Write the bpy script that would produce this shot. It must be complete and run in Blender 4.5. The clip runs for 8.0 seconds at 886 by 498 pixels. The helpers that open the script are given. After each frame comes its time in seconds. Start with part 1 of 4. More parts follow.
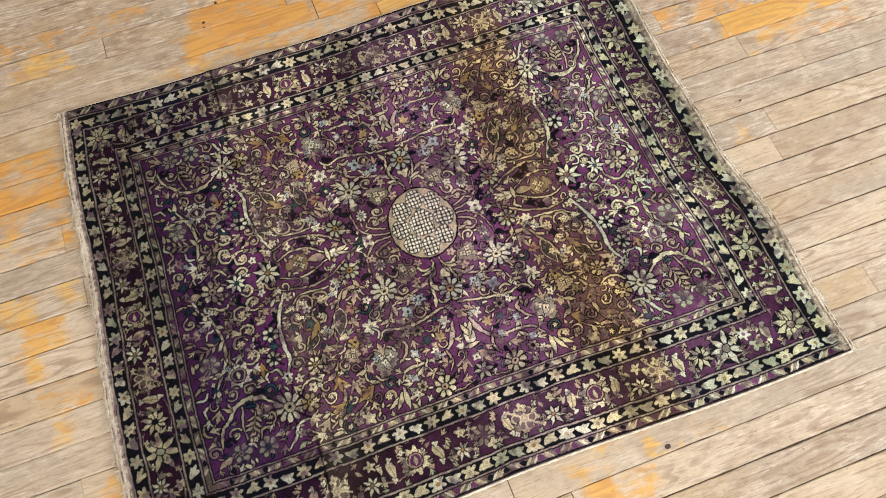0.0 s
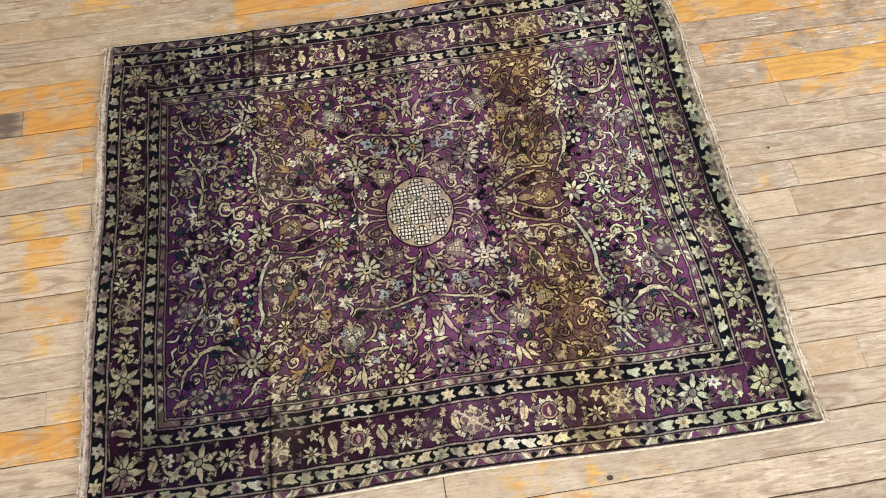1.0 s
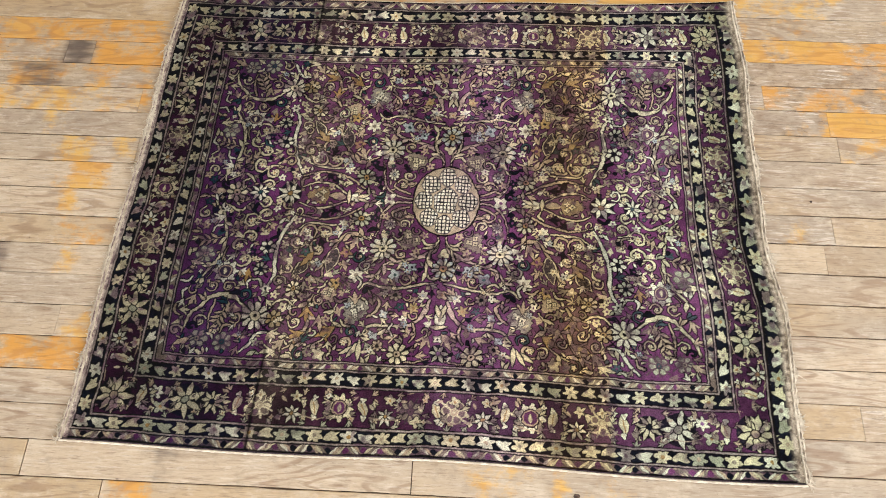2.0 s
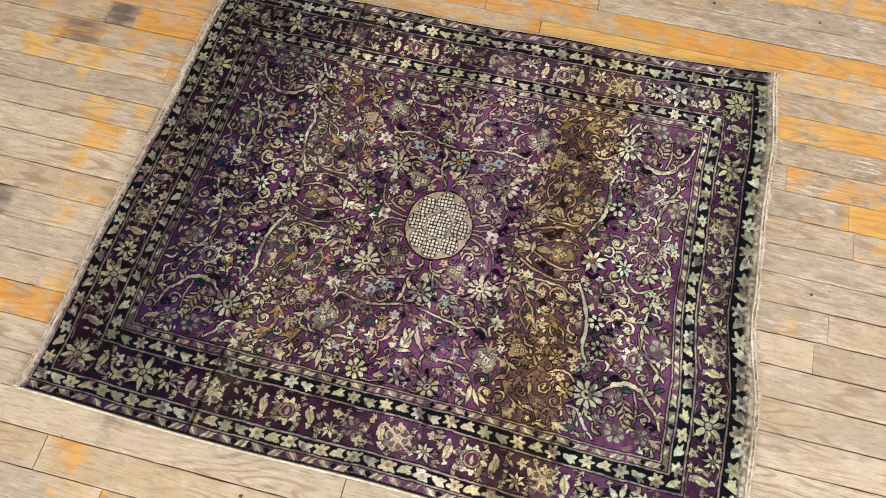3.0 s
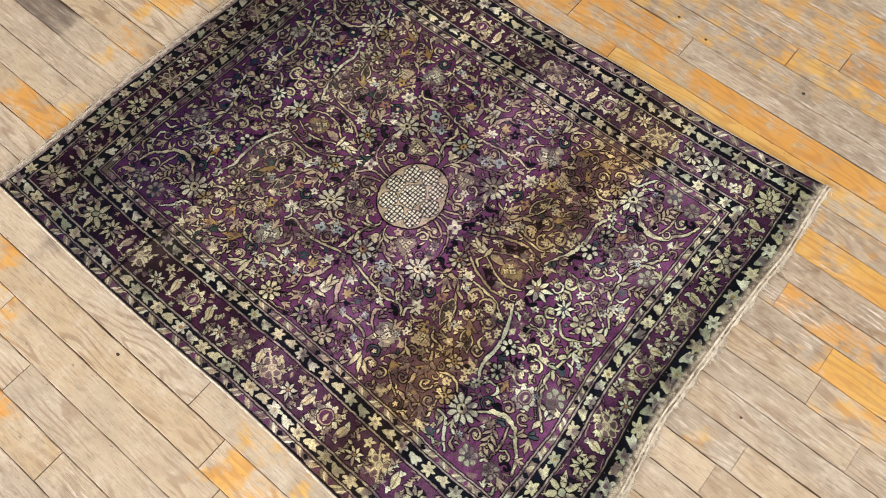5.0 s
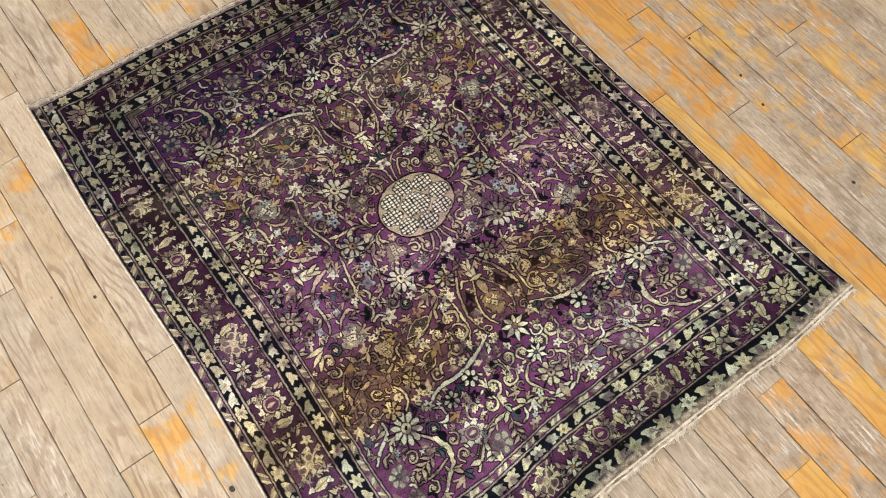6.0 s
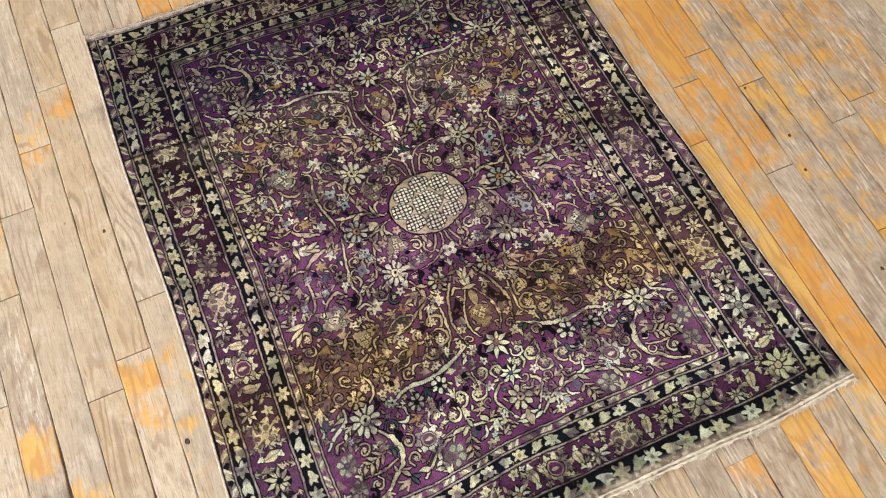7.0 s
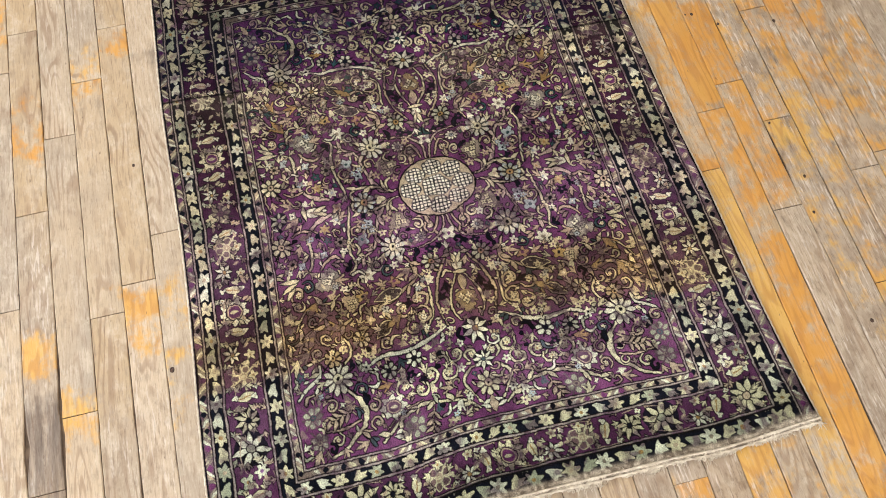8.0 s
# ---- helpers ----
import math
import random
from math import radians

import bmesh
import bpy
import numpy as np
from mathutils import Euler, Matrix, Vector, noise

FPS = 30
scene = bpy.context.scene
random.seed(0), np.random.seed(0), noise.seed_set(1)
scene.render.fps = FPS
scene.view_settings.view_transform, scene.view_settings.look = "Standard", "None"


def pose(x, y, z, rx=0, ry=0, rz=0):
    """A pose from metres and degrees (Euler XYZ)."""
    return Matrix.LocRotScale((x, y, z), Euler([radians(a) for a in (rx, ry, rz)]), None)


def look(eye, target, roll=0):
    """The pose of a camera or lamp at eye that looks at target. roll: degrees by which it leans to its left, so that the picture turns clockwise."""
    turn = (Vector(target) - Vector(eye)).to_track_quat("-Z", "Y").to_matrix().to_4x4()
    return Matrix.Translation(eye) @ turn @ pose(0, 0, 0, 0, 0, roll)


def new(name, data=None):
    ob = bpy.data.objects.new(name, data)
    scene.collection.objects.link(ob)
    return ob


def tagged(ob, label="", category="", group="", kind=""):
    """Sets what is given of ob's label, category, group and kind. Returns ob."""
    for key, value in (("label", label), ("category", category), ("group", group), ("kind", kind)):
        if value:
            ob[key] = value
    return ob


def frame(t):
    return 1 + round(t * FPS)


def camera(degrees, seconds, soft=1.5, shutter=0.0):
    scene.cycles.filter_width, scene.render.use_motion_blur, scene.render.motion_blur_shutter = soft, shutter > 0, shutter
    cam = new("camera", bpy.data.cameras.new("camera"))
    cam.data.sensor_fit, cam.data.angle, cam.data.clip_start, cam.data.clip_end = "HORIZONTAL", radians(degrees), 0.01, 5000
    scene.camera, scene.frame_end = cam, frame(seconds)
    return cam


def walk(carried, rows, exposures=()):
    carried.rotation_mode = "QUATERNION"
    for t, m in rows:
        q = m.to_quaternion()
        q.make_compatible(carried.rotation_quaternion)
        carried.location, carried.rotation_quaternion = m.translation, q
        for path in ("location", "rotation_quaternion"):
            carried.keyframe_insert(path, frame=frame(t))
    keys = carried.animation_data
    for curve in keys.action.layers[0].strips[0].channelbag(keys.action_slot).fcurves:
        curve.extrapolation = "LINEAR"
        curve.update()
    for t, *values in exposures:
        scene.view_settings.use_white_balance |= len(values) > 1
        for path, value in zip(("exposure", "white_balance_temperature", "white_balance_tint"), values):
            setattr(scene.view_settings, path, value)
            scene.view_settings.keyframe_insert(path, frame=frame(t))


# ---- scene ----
cam = camera(57.3, 8.0, soft=0.85)
PATH = [
    (0, (-0.172, -0.639, 1.275), (0.099, 0.183, -0.528), -1.9),
    (0.5, (-0.1, -0.665, 1.271), (0.083, 0.183, -0.531), -2.0),
    (1, (-0.032, -0.69, 1.275), (0.06, 0.177, -0.525), -2.3),
    (1.5, (0.014, -0.716, 1.28), (0.018, 0.16, -0.518), -2.3),
    (1.7, (0.029, -0.722, 1.275), (0.0, 0.161, -0.52), -2.0),
    (2.8, (0.146, -0.675, 1.273), (-0.037, 0.196, -0.518), 0.7),
    (3, (0.176, -0.654, 1.283), (-0.041, 0.204, -0.511), 0.8),
    (3.5, (0.248, -0.62, 1.278), (-0.05, 0.209, -0.518), 1.4),
    (4, (0.339, -0.575, 1.272), (-0.04, 0.214, -0.526), 1.7),
    (4.5, (0.424, -0.547, 1.273), (-0.031, 0.185, -0.531), 1.8),
    (4.7, (0.451, -0.537, 1.272), (-0.036, 0.171, -0.534), 1.8),
    (5.8, (0.542, -0.386, 1.252), (-0.102, 0.148, -0.564), 1.1),
    (6, (0.558, -0.356, 1.256), (-0.109, 0.144, -0.562), 0.9),
    (6.5, (0.58, -0.302, 1.263), (-0.125, 0.117, -0.561), 1.2),
    (7, (0.599, -0.242, 1.261), (-0.137, 0.095, -0.568), 1.1),
    (7.5, (0.639, -0.195, 1.276), (-0.123, 0.067, -0.555), 0.8),
    (8, (0.678, -0.155, 1.299), (-0.103, 0.04, -0.532), 0.6),
]
walk(cam, [(t, look(eye, target, roll)) for t, eye, target, roll in PATH])

# ---- world, light ----
K = 0.9115            # the plan's unit in metres: strip flooring of 57 mm
world = bpy.data.worlds.new("world")
world.use_nodes = True
scene.world = world
wt = world.node_tree
sky = wt.nodes.new("ShaderNodeTexSky")
sky.sky_type, sky.sun_disc = "NISHITA", False
sky.sun_elevation, sky.sun_rotation = radians(48), radians(250)
wt.links.new(sky.outputs[0], wt.nodes["Background"].inputs[0])
wt.nodes["Background"].inputs[1].default_value = 0.1


def area_light(name, m, width, height, power, tone):
    la = bpy.data.lights.new(name, "AREA")
    la.shape, la.size, la.size_y, la.energy, la.color = "RECTANGLE", width, height, power, tone
    ob = new(name, la)
    ob.matrix_world = m
    return ob


# added lamps at assumed, unseen windows; sides and power set to balance brightness
area_light("assumed_daylight", look((3.16, -0.3, 1.6), (0.0, -0.2, 0.9)), 2.2, 1.5, 91, (0.935, 0.946, 1.0))
area_light("assumed_daylight", look((-0.3, -3.26, 1.6), (-0.2, 0.0, 0.9)), 2.2, 1.5, 123, (0.935, 0.946, 1.0))


# ---- materials ----
def tree(name, rough=0.6):
    mat = bpy.data.materials.new(name)
    mat.use_nodes = True
    nt = mat.node_tree
    b = nt.nodes["Principled BSDF"]
    b.inputs["Roughness"].default_value = rough

    def node(kind, **vals):
        n = nt.nodes.new(kind)
        for k, v in vals.items():
            if k in n.inputs:
                n.inputs[k].default_value = v
        return n

    def link(a, c):
        nt.links.new(a, c)

    def mixed(fac, a, c, blend="MIX"):
        n = nt.nodes.new("ShaderNodeMix")
        n.data_type, n.blend_type = "RGBA", blend
        for i, v in ((0, fac), (6, a), (7, c)):
            if isinstance(v, (int, float)):
                n.inputs[i].default_value = v
            elif isinstance(v, tuple):
                n.inputs[i].default_value = (*v, 1)
            else:
                link(v, n.inputs[i])
        return n.outputs[2]

    def ramp(src, lo, hi, a=0.0, c=1.0):
        n = nt.nodes.new("ShaderNodeMapRange")
        n.interpolation_type = "SMOOTHSTEP"
        for i, v in ((1, lo), (2, hi), (3, a), (4, c)):
            n.inputs[i].default_value = v
        link(src, n.inputs[0])
        return n.outputs[0]

    def calc(op, a, c):
        n = nt.nodes.new("ShaderNodeMath")
        n.operation = op
        for i, v in ((0, a), (1, c)):
            if isinstance(v, (int, float)):
                n.inputs[i].default_value = v
            else:
                link(v, n.inputs[i])
        return n.outputs[0]

    def noisy(vec, scale, detail=3.0, rough=0.55):
        n = node("ShaderNodeTexNoise", Scale=scale, Detail=detail, Roughness=rough)
        link(vec, n.inputs["Vector"])
        return n.outputs["Fac"]

    def stretched(vec, x, y, z):
        n = nt.nodes.new("ShaderNodeMapping")
        n.inputs["Scale"].default_value = (x, y, z)
        link(vec, n.inputs["Vector"])
        return n.outputs[0]

    def bump(height, strength, distance):
        n = nt.nodes.new("ShaderNodeBump")
        n.inputs["Strength"].default_value, n.inputs["Distance"].default_value = strength, distance
        link(height, n.inputs["Height"])
        link(n.outputs[0], b.inputs["Normal"])
    return mat, nt, b, node, link, mixed, ramp, calc, noisy, stretched, bump


def wood_material(name, joined):
    mat, nt, b, node, link, mixed, ramp, calc, noisy, stretched, bump = tree(name, 0.6)
    co = node("ShaderNodeTexCoord").outputs["Object"]
    rnd = node("ShaderNodeNewGeometry").outputs["Random Per Island"] if joined else node("ShaderNodeObjectInfo").outputs["Random"]
    shift = nt.nodes.new("ShaderNodeVectorMath")
    shift.operation = "ADD"
    link(co, shift.inputs[0])
    comb = node("ShaderNodeCombineXYZ")
    link(calc("MULTIPLY", rnd, 37.0), comb.inputs[0])
    link(calc("MULTIPLY", rnd, 91.0), comb.inputs[1])
    link(comb.outputs[0], shift.inputs[1])
    p = shift.outputs[0]
    fine = noisy(stretched(p, 26, 330, 26), 1.0, 5.0, 0.68)
    streak = noisy(stretched(p, 7, 60, 7), 1.0, 5.0, 0.65)
    # arched figure of flat-sawn boards
    warp = noisy(stretched(p, 2.2, 13, 2), 1.0, 2.0)
    rings = calc("SINE", calc("MULTIPLY", warp, 95.0), 0.0)
    blot = noisy(stretched(p, 11, 19, 11), 1.0, 6.0, 0.66)
    big = noisy(stretched(p, 1.6, 3.5, 2), 1.0, 3.0)
    other = calc("FRACT", calc("MULTIPLY", rnd, 7.31), 0.0)
    base = mixed(ramp(rnd, 0.0, 1.0), (0.49, 0.36, 0.21), (0.60, 0.485, 0.345))
    base = mixed(ramp(other, 0.6, 1.0, 0.0, 0.5), base, (0.40, 0.32, 0.235))
    base = mixed(ramp(big, 0.42, 0.66), base, (0.43, 0.355, 0.265))
    base = mixed(ramp(blot, 0.50, 0.68, 0.0, 0.7), base, (0.645, 0.55, 0.415))
    mott = noisy(stretched(p, 26, 32, 26), 1.0, 7.0, 0.74)
    base = mixed(ramp(mott, 0.50, 0.70, 0.0, 0.55), base, (0.36, 0.285, 0.205))
    base = mixed(ramp(mott, 0.48, 0.32, 0.0, 0.5), base, (0.66, 0.575, 0.45))
    figured = ramp(noisy(stretched(p, 4, 9, 4), 1.0, 2.0), 0.48, 0.60, 0.10, 0.50)
    base = mixed(calc("MULTIPLY", ramp(rings, 0.1, 0.95), figured), base, (0.25, 0.145, 0.08))
    base = mixed(ramp(streak, 0.56, 0.78, 0.0, 0.36), base, (0.27, 0.175, 0.105))
    base = mixed(ramp(fine, 0.53, 0.68, 0.0, 0.58), base, (0.20, 0.13, 0.08))
    rough_grain = noisy(stretched(p, 24, 190, 24), 1.0, 4.0, 0.6)
    base = mixed(calc("MULTIPLY", ramp(rough_grain, 0.53, 0.68), ramp(rnd, 0.5, 1.0, 0.0, 0.36)), base, (0.29, 0.18, 0.11))
    base = mixed(calc("MULTIPLY", ramp(rough_grain, 0.46, 0.34), ramp(rnd, 0.3, 0.9, 0.05, 0.4)), base, (0.74, 0.67, 0.56))
    age = nt.nodes.new("ShaderNodeAttribute")
    age.attribute_name = "weather"
    old = calc("ADD", calc("MULTIPLY", age.outputs["Fac"], 0.78), calc("MULTIPLY", calc("SUBTRACT", mott, 0.5), 1.3))
    base = mixed(ramp(old, 0.1, 0.8, 0.0, 0.75), base, mixed(ramp(noisy(stretched(p, 15, 27, 15), 1.0, 7.0, 0.74), 0.42, 0.64), (0.46, 0.365, 0.27), (0.21, 0.143, 0.092)))
    scraped = ramp(noisy(stretched(p, 8, 17, 8), 1.0, 5.0, 0.65), 0.46, 0.60)
    base = mixed(calc("MULTIPLY", calc("MULTIPLY", ramp(rough_grain, 0.52, 0.36), scraped), calc("MULTIPLY", age.outputs["Fac"], 1.2)), base, (0.76, 0.69, 0.585))
    base = mixed(calc("MULTIPLY", ramp(noisy(stretched(p, 34, 260, 34), 1.0, 4.0, 0.7), 0.52, 0.64), ramp(age.outputs["Fac"], 0.0, 0.8, 0.25, 0.65)), base, (0.20, 0.135, 0.09))
    # remains of amber varnish
    att = nt.nodes.new("ShaderNodeAttribute")
    att.attribute_name = "varnish"
    patch = noisy(stretched(p, 17, 20, 17), 1.0, 6.0, 0.68)
    scrape = noisy(stretched(p, 26, 120, 26), 1.0, 4.0)
    v = calc("ADD", calc("MULTIPLY", att.outputs["Fac"], 1.0), calc("MULTIPLY", calc("SUBTRACT", patch, 0.52), 3.0))
    v = calc("ADD", v, calc("MULTIPLY", calc("SUBTRACT", scrape, 0.5), 0.7))
    amber = mixed(ramp(calc("ADD", big, calc("MULTIPLY", calc("SUBTRACT", rnd, 0.5), 0.3)), 0.35, 0.65), (0.67, 0.305, 0.033), (0.73, 0.435, 0.085))
    amber = mixed(ramp(rings, 0.0, 1.0, 0.0, 0.4), amber, (0.44, 0.165, 0.03))
    amber = mixed(ramp(fine, 0.55, 0.8, 0.0, 0.45), amber, (0.30, 0.10, 0.02))
    amber = mixed(ramp(mott, 0.52, 0.70, 0.0, 0.35), amber, (0.50, 0.22, 0.035))
    fac = calc("MULTIPLY", ramp(v, 0.18, 0.85, 0.0, 0.80), ramp(att.outputs["Fac"], 0.02, 0.3))
    colour = mixed(fac, base, amber)
    # dark stains
    dirt = nt.nodes.new("ShaderNodeAttribute")
    dirt.attribute_name = "stain"
    dd = calc("ADD", dirt.outputs["Fac"], calc("MULTIPLY", calc("SUBTRACT", streak, 0.5), 1.2))
    colour = mixed(ramp(dd, 0.35, 0.95, 0.0, 0.85), colour, (0.085, 0.06, 0.05))
    speck = noisy(stretched(p, 60, 150, 60), 1.0, 2.0)
    colour = mixed(ramp(speck, 0.69, 0.78, 0.0, 0.6), colour, (0.12, 0.075, 0.05))
    link(colour, b.inputs["Base Color"])
    link(ramp(fac, 0.0, 1.0, 0.62, 0.36), b.inputs["Roughness"])
    b.inputs["Specular IOR Level"].default_value = 0.4
    bump(calc("ADD", calc("MULTIPLY", fine, 0.6), calc("MULTIPLY", streak, 0.7)), 0.45, 0.0012)
    return mat


def pile_material():
    mat, nt, b, node, link, mixed, ramp, calc, noisy, stretched, bump = tree("wool_pile", 0.9)
    co = node("ShaderNodeTexCoord").outputs["Object"]
    dye = nt.nodes.new("ShaderNodeVertexColor")
    dye.layer_name = "dye"
    knots = noisy(stretched(co, 420, 520, 1), 1.0, 2.0, 0.6)
    wear = noisy(co, 26, 4.0, 0.6)
    c = mixed(ramp(knots, 0.30, 0.70), mixed(1.0, dye.outputs[0], (0.60, 0.58, 0.60), "MULTIPLY"), mixed(1.0, dye.outputs[0], (1.22, 1.22, 1.20), "MULTIPLY"))
    c = mixed(ramp(wear, 0.60, 0.85, 0.0, 0.06), c, (0.30, 0.24, 0.21))
    link(c, b.inputs["Base Color"])
    b.inputs["Specular IOR Level"].default_value = 0.05
    b.inputs["Sheen Weight"].default_value = 0.015
    b.inputs["Sheen Roughness"].default_value = 0.45
    rows = noisy(stretched(co, 160, 620, 1), 1.0, 2.0)
    bump(calc("ADD", knots, rows), 0.55, 0.0016)
    return mat


def plain_material(name, colour, dark, scale, rough, depth=0.001):
    mat, nt, b, node, link, mixed, ramp, calc, noisy, stretched, bump = tree(name, rough)
    co = node("ShaderNodeTexCoord").outputs["Object"]
    n = noisy(co, scale, 5.0, 0.6)
    link(mixed(ramp(n, 0.35, 0.68), dark, colour), b.inputs["Base Color"])
    bump(noisy(co, scale * 6, 3.0), 0.3, depth)
    return mat


WOOD = wood_material("worn_oak", False)
WOOD_REST = wood_material("worn_oak_rest", True)
PILE = pile_material()
COTTON = plain_material("undyed_cotton", (0.76, 0.69, 0.55), (0.52, 0.44, 0.33), 90, 0.9)
JUTE = plain_material("backing_weave", (0.22, 0.17, 0.13), (0.14, 0.10, 0.08), 120, 0.95)
PLASTER = plain_material("painted_plaster", (0.80, 0.77, 0.72), (0.74, 0.71, 0.66), 3, 0.85)
SUBFLOOR = plain_material("dusty_subfloor", (0.20, 0.14, 0.095), (0.10, 0.068, 0.045), 30, 0.95)


def mesh_of(name, verts, faces, mat, smooth=False):
    me = bpy.data.meshes.new(name)
    me.from_pydata(verts, [], faces)
    me.materials.append(mat)
    if smooth:
        me.shade_smooth()
    me.update()
    return me


def box_verts(x0, x1, y0, y1, z0, z1):
    v = [(x, y, z) for z in (z0, z1) for y in (y0, y1) for x in (x0, x1)]
    f = [(0, 2, 3, 1), (4, 5, 7, 6), (0, 1, 5, 4), (2, 6, 7, 3), (0, 4, 6, 2), (1, 3, 7, 5)]
    return v, f


def boxes(name, mat, specs):
    verts, faces = [], []
    for s in specs:
        v, f = box_verts(*s)
        faces += [tuple(i + len(verts) for i in q) for q in f]
        verts += v
    return new(name, mesh_of(name, verts, faces, mat))


# ---- the room ----
RX, RY, RZ, TH = 3.1, 3.2, 2.7, 0.15
tagged(boxes("floor", SUBFLOOR, [(-RX, RX, -RY, RY, -0.12, -0.0042)]), "worn strip floor of pale oak boards", "floor", kind="structure")
floor = bpy.data.objects["floor"]
tagged(boxes("ceiling", PLASTER, [(-RX - TH, RX + TH, -RY - TH, RY + TH, RZ, RZ + 0.12)]), "plain white plaster ceiling", "ceiling", kind="structure")
tagged(boxes("wall_west", PLASTER, [(-RX - TH, -RX, -RY, RY, -0.12, RZ)]), "plain white plaster wall", "wall", kind="structure")
tagged(boxes("wall_north", PLASTER, [(-RX - TH, RX + TH, RY, RY + TH, -0.12, RZ)]), "plain white plaster wall", "wall", kind="structure")
# east and south openings are assumed, to go with the added lamps
tagged(boxes("wall_east", PLASTER, [(RX, RX + TH, -RY, -1.4, -0.12, RZ), (RX, RX + TH, 0.8, RY, -0.12, RZ),
                                    (RX, RX + TH, -1.4, 0.8, -0.12, 0.85), (RX, RX + TH, -1.4, 0.8, 2.35, RZ)]),
       "plain white plaster wall with an assumed window opening", "wall", kind="structure")
tagged(boxes("wall_south", PLASTER, [(-RX - TH, -1.4, -RY - TH, -RY, -0.12, RZ), (0.8, RX + TH, -RY - TH, -RY, -0.12, RZ),
                                     (-1.4, 0.8, -RY - TH, -RY, -0.12, 0.85), (-1.4, 0.8, -RY - TH, -RY, 2.35, RZ)]),
       "plain white plaster wall with an assumed window opening", "wall", kind="structure")


# ---- the rug: a woven design on a dense sheet ----
STEP = 0.00102
U0, U1, V0, V1 = -0.630, 0.618, -0.503, 0.503
NU, NV = int((U1 - U0) / STEP) + 1, int((V1 - V0) / STEP) + 1
us, vs = np.linspace(U0, U1, NU), np.linspace(V0, V1, NV)
DYE = np.zeros((NV, NU, 3), np.float32)
BUSY = np.zeros((NV, NU), np.float32)
GU, GV = np.meshgrid(us, vs)

CREAM, BONE, SAND, GOLD = (0.57, 0.515, 0.325), (0.63, 0.615, 0.46), (0.42, 0.325, 0.215), (0.33, 0.20, 0.065)
SAGE, SKY, TEAL, INK, LINE = (0.36, 0.37, 0.25), (0.36, 0.42, 0.41), (0.025, 0.075, 0.075), (0.007, 0.009, 0.015), (0.006, 0.004, 0.006)
PLUM, WINE, LILAC, STONE = (0.124, 0.029, 0.101), (0.046, 0.011, 0.031), (0.20, 0.09, 0.21), (0.23, 0.19, 0.14)


def soft_noise(seed, cells, lo=0.0, hi=1.0):
    """A smooth random field over the sheet."""
    r = np.random.RandomState(seed)
    ny = max(2, int(cells * 0.8)) + 3
    g = r.rand(ny, cells + 3)
    fx, fy = (GU - U0) / (U1 - U0) * cells, (GV - V0) / (V1 - V0) * (ny - 3)
    ix, iy = fx.astype(int), fy.astype(int)
    tx, ty = fx - ix, fy - iy
    tx, ty = tx * tx * (3 - 2 * tx), ty * ty * (3 - 2 * ty)
    a = g[iy, ix] * (1 - tx) + g[iy, ix + 1] * tx
    c = g[iy + 1, ix] * (1 - tx) + g[iy + 1, ix + 1] * tx
    return lo + (hi - lo) * (a * (1 - ty) + c * ty)


WOB_U = soft_noise(5, 40, -0.0024, 0.0024) + soft_noise(15, 260, -0.0012, 0.0012)
WOB_V = soft_noise(6, 40, -0.0024, 0.0024) + soft_noise(16, 260, -0.0012, 0.0012)


class Brush:
    """A window on the sheet, with local axes turned by `turn` and mirrored by sx, sy."""

    def __init__(self, cu, cv, reach, turn=0.0, sx=1, sy=1):
        cu, cv = cu * sx, cv * sy
        i0, i1 = np.searchsorted(us, (cu - reach, cu + reach))
        j0, j1 = np.searchsorted(vs, (cv - reach, cv + reach))
        self.at = (slice(max(j0, 0), j1), slice(max(i0, 0), i1))
        du = (GU[self.at] + WOB_U[self.at] - cu) * sx
        dv = (GV[self.at] + WOB_V[self.at] - cv) * sy
        c, s = math.cos(turn), math.sin(turn)
        self.x, self.y = du * c + dv * s, -du * s + dv * c
        self.r, self.a = np.hypot(self.x, self.y), np.arctan2(self.y, self.x)

    def lay(self, d, colour, strength=1.0):
        """Dye where the distance d is below zero."""
        al = np.clip(0.5 - d / STEP, 0, 1) * strength
        DYE[self.at] += (np.asarray(colour, np.float32) - DYE[self.at]) * al[..., None]
        np.maximum(BUSY[self.at], al, out=BUSY[self.at])


def rosette(u, v, r, n=8, petal=CREAM, heart=SAND, turn=0.0, sx=1, sy=1, tip=None, rim=LINE):
    r *= 0.92
    b = Brush(u, v, r * 1.25, turn, sx, sy)
    edge = r * (0.56 + 0.44 * np.abs(np.cos(n * b.a / 2)) ** 0.8)
    b.lay(b.r - edge - 0.0023, rim)
    b.lay(b.r - edge, petal)
    if tip:
        b.lay(np.maximum(b.r - edge, r * 0.74 - b.r), tip, 0.8)
    cut = np.abs(((b.a * n / (2 * math.pi)) % 1.0) - 0.5) * b.r * 2 * math.pi / n
    b.lay(np.maximum(cut - 0.0017, r * 0.34 - b.r), rim, 0.95 if r > 0.013 else 0.5)
    b.lay(b.r - r * 0.38, rim)
    b.lay(b.r - r * 0.38 + 0.0016, heart)
    b.lay(b.r - r * 0.13, rim)


def blossom(u, v, r, n=5, petal=CREAM, heart=SAND, turn=0.0, sx=1, sy=1):
    b = Brush(u, v, r * 1.2, turn, sx, sy)
    edge = r * (0.80 + 0.24 * np.cos(n * b.a))
    b.lay(b.r - edge - 0.0018, LINE, 0.9)
    b.lay(b.r - edge, petal)
    b.lay(b.r - r * 0.24, heart)


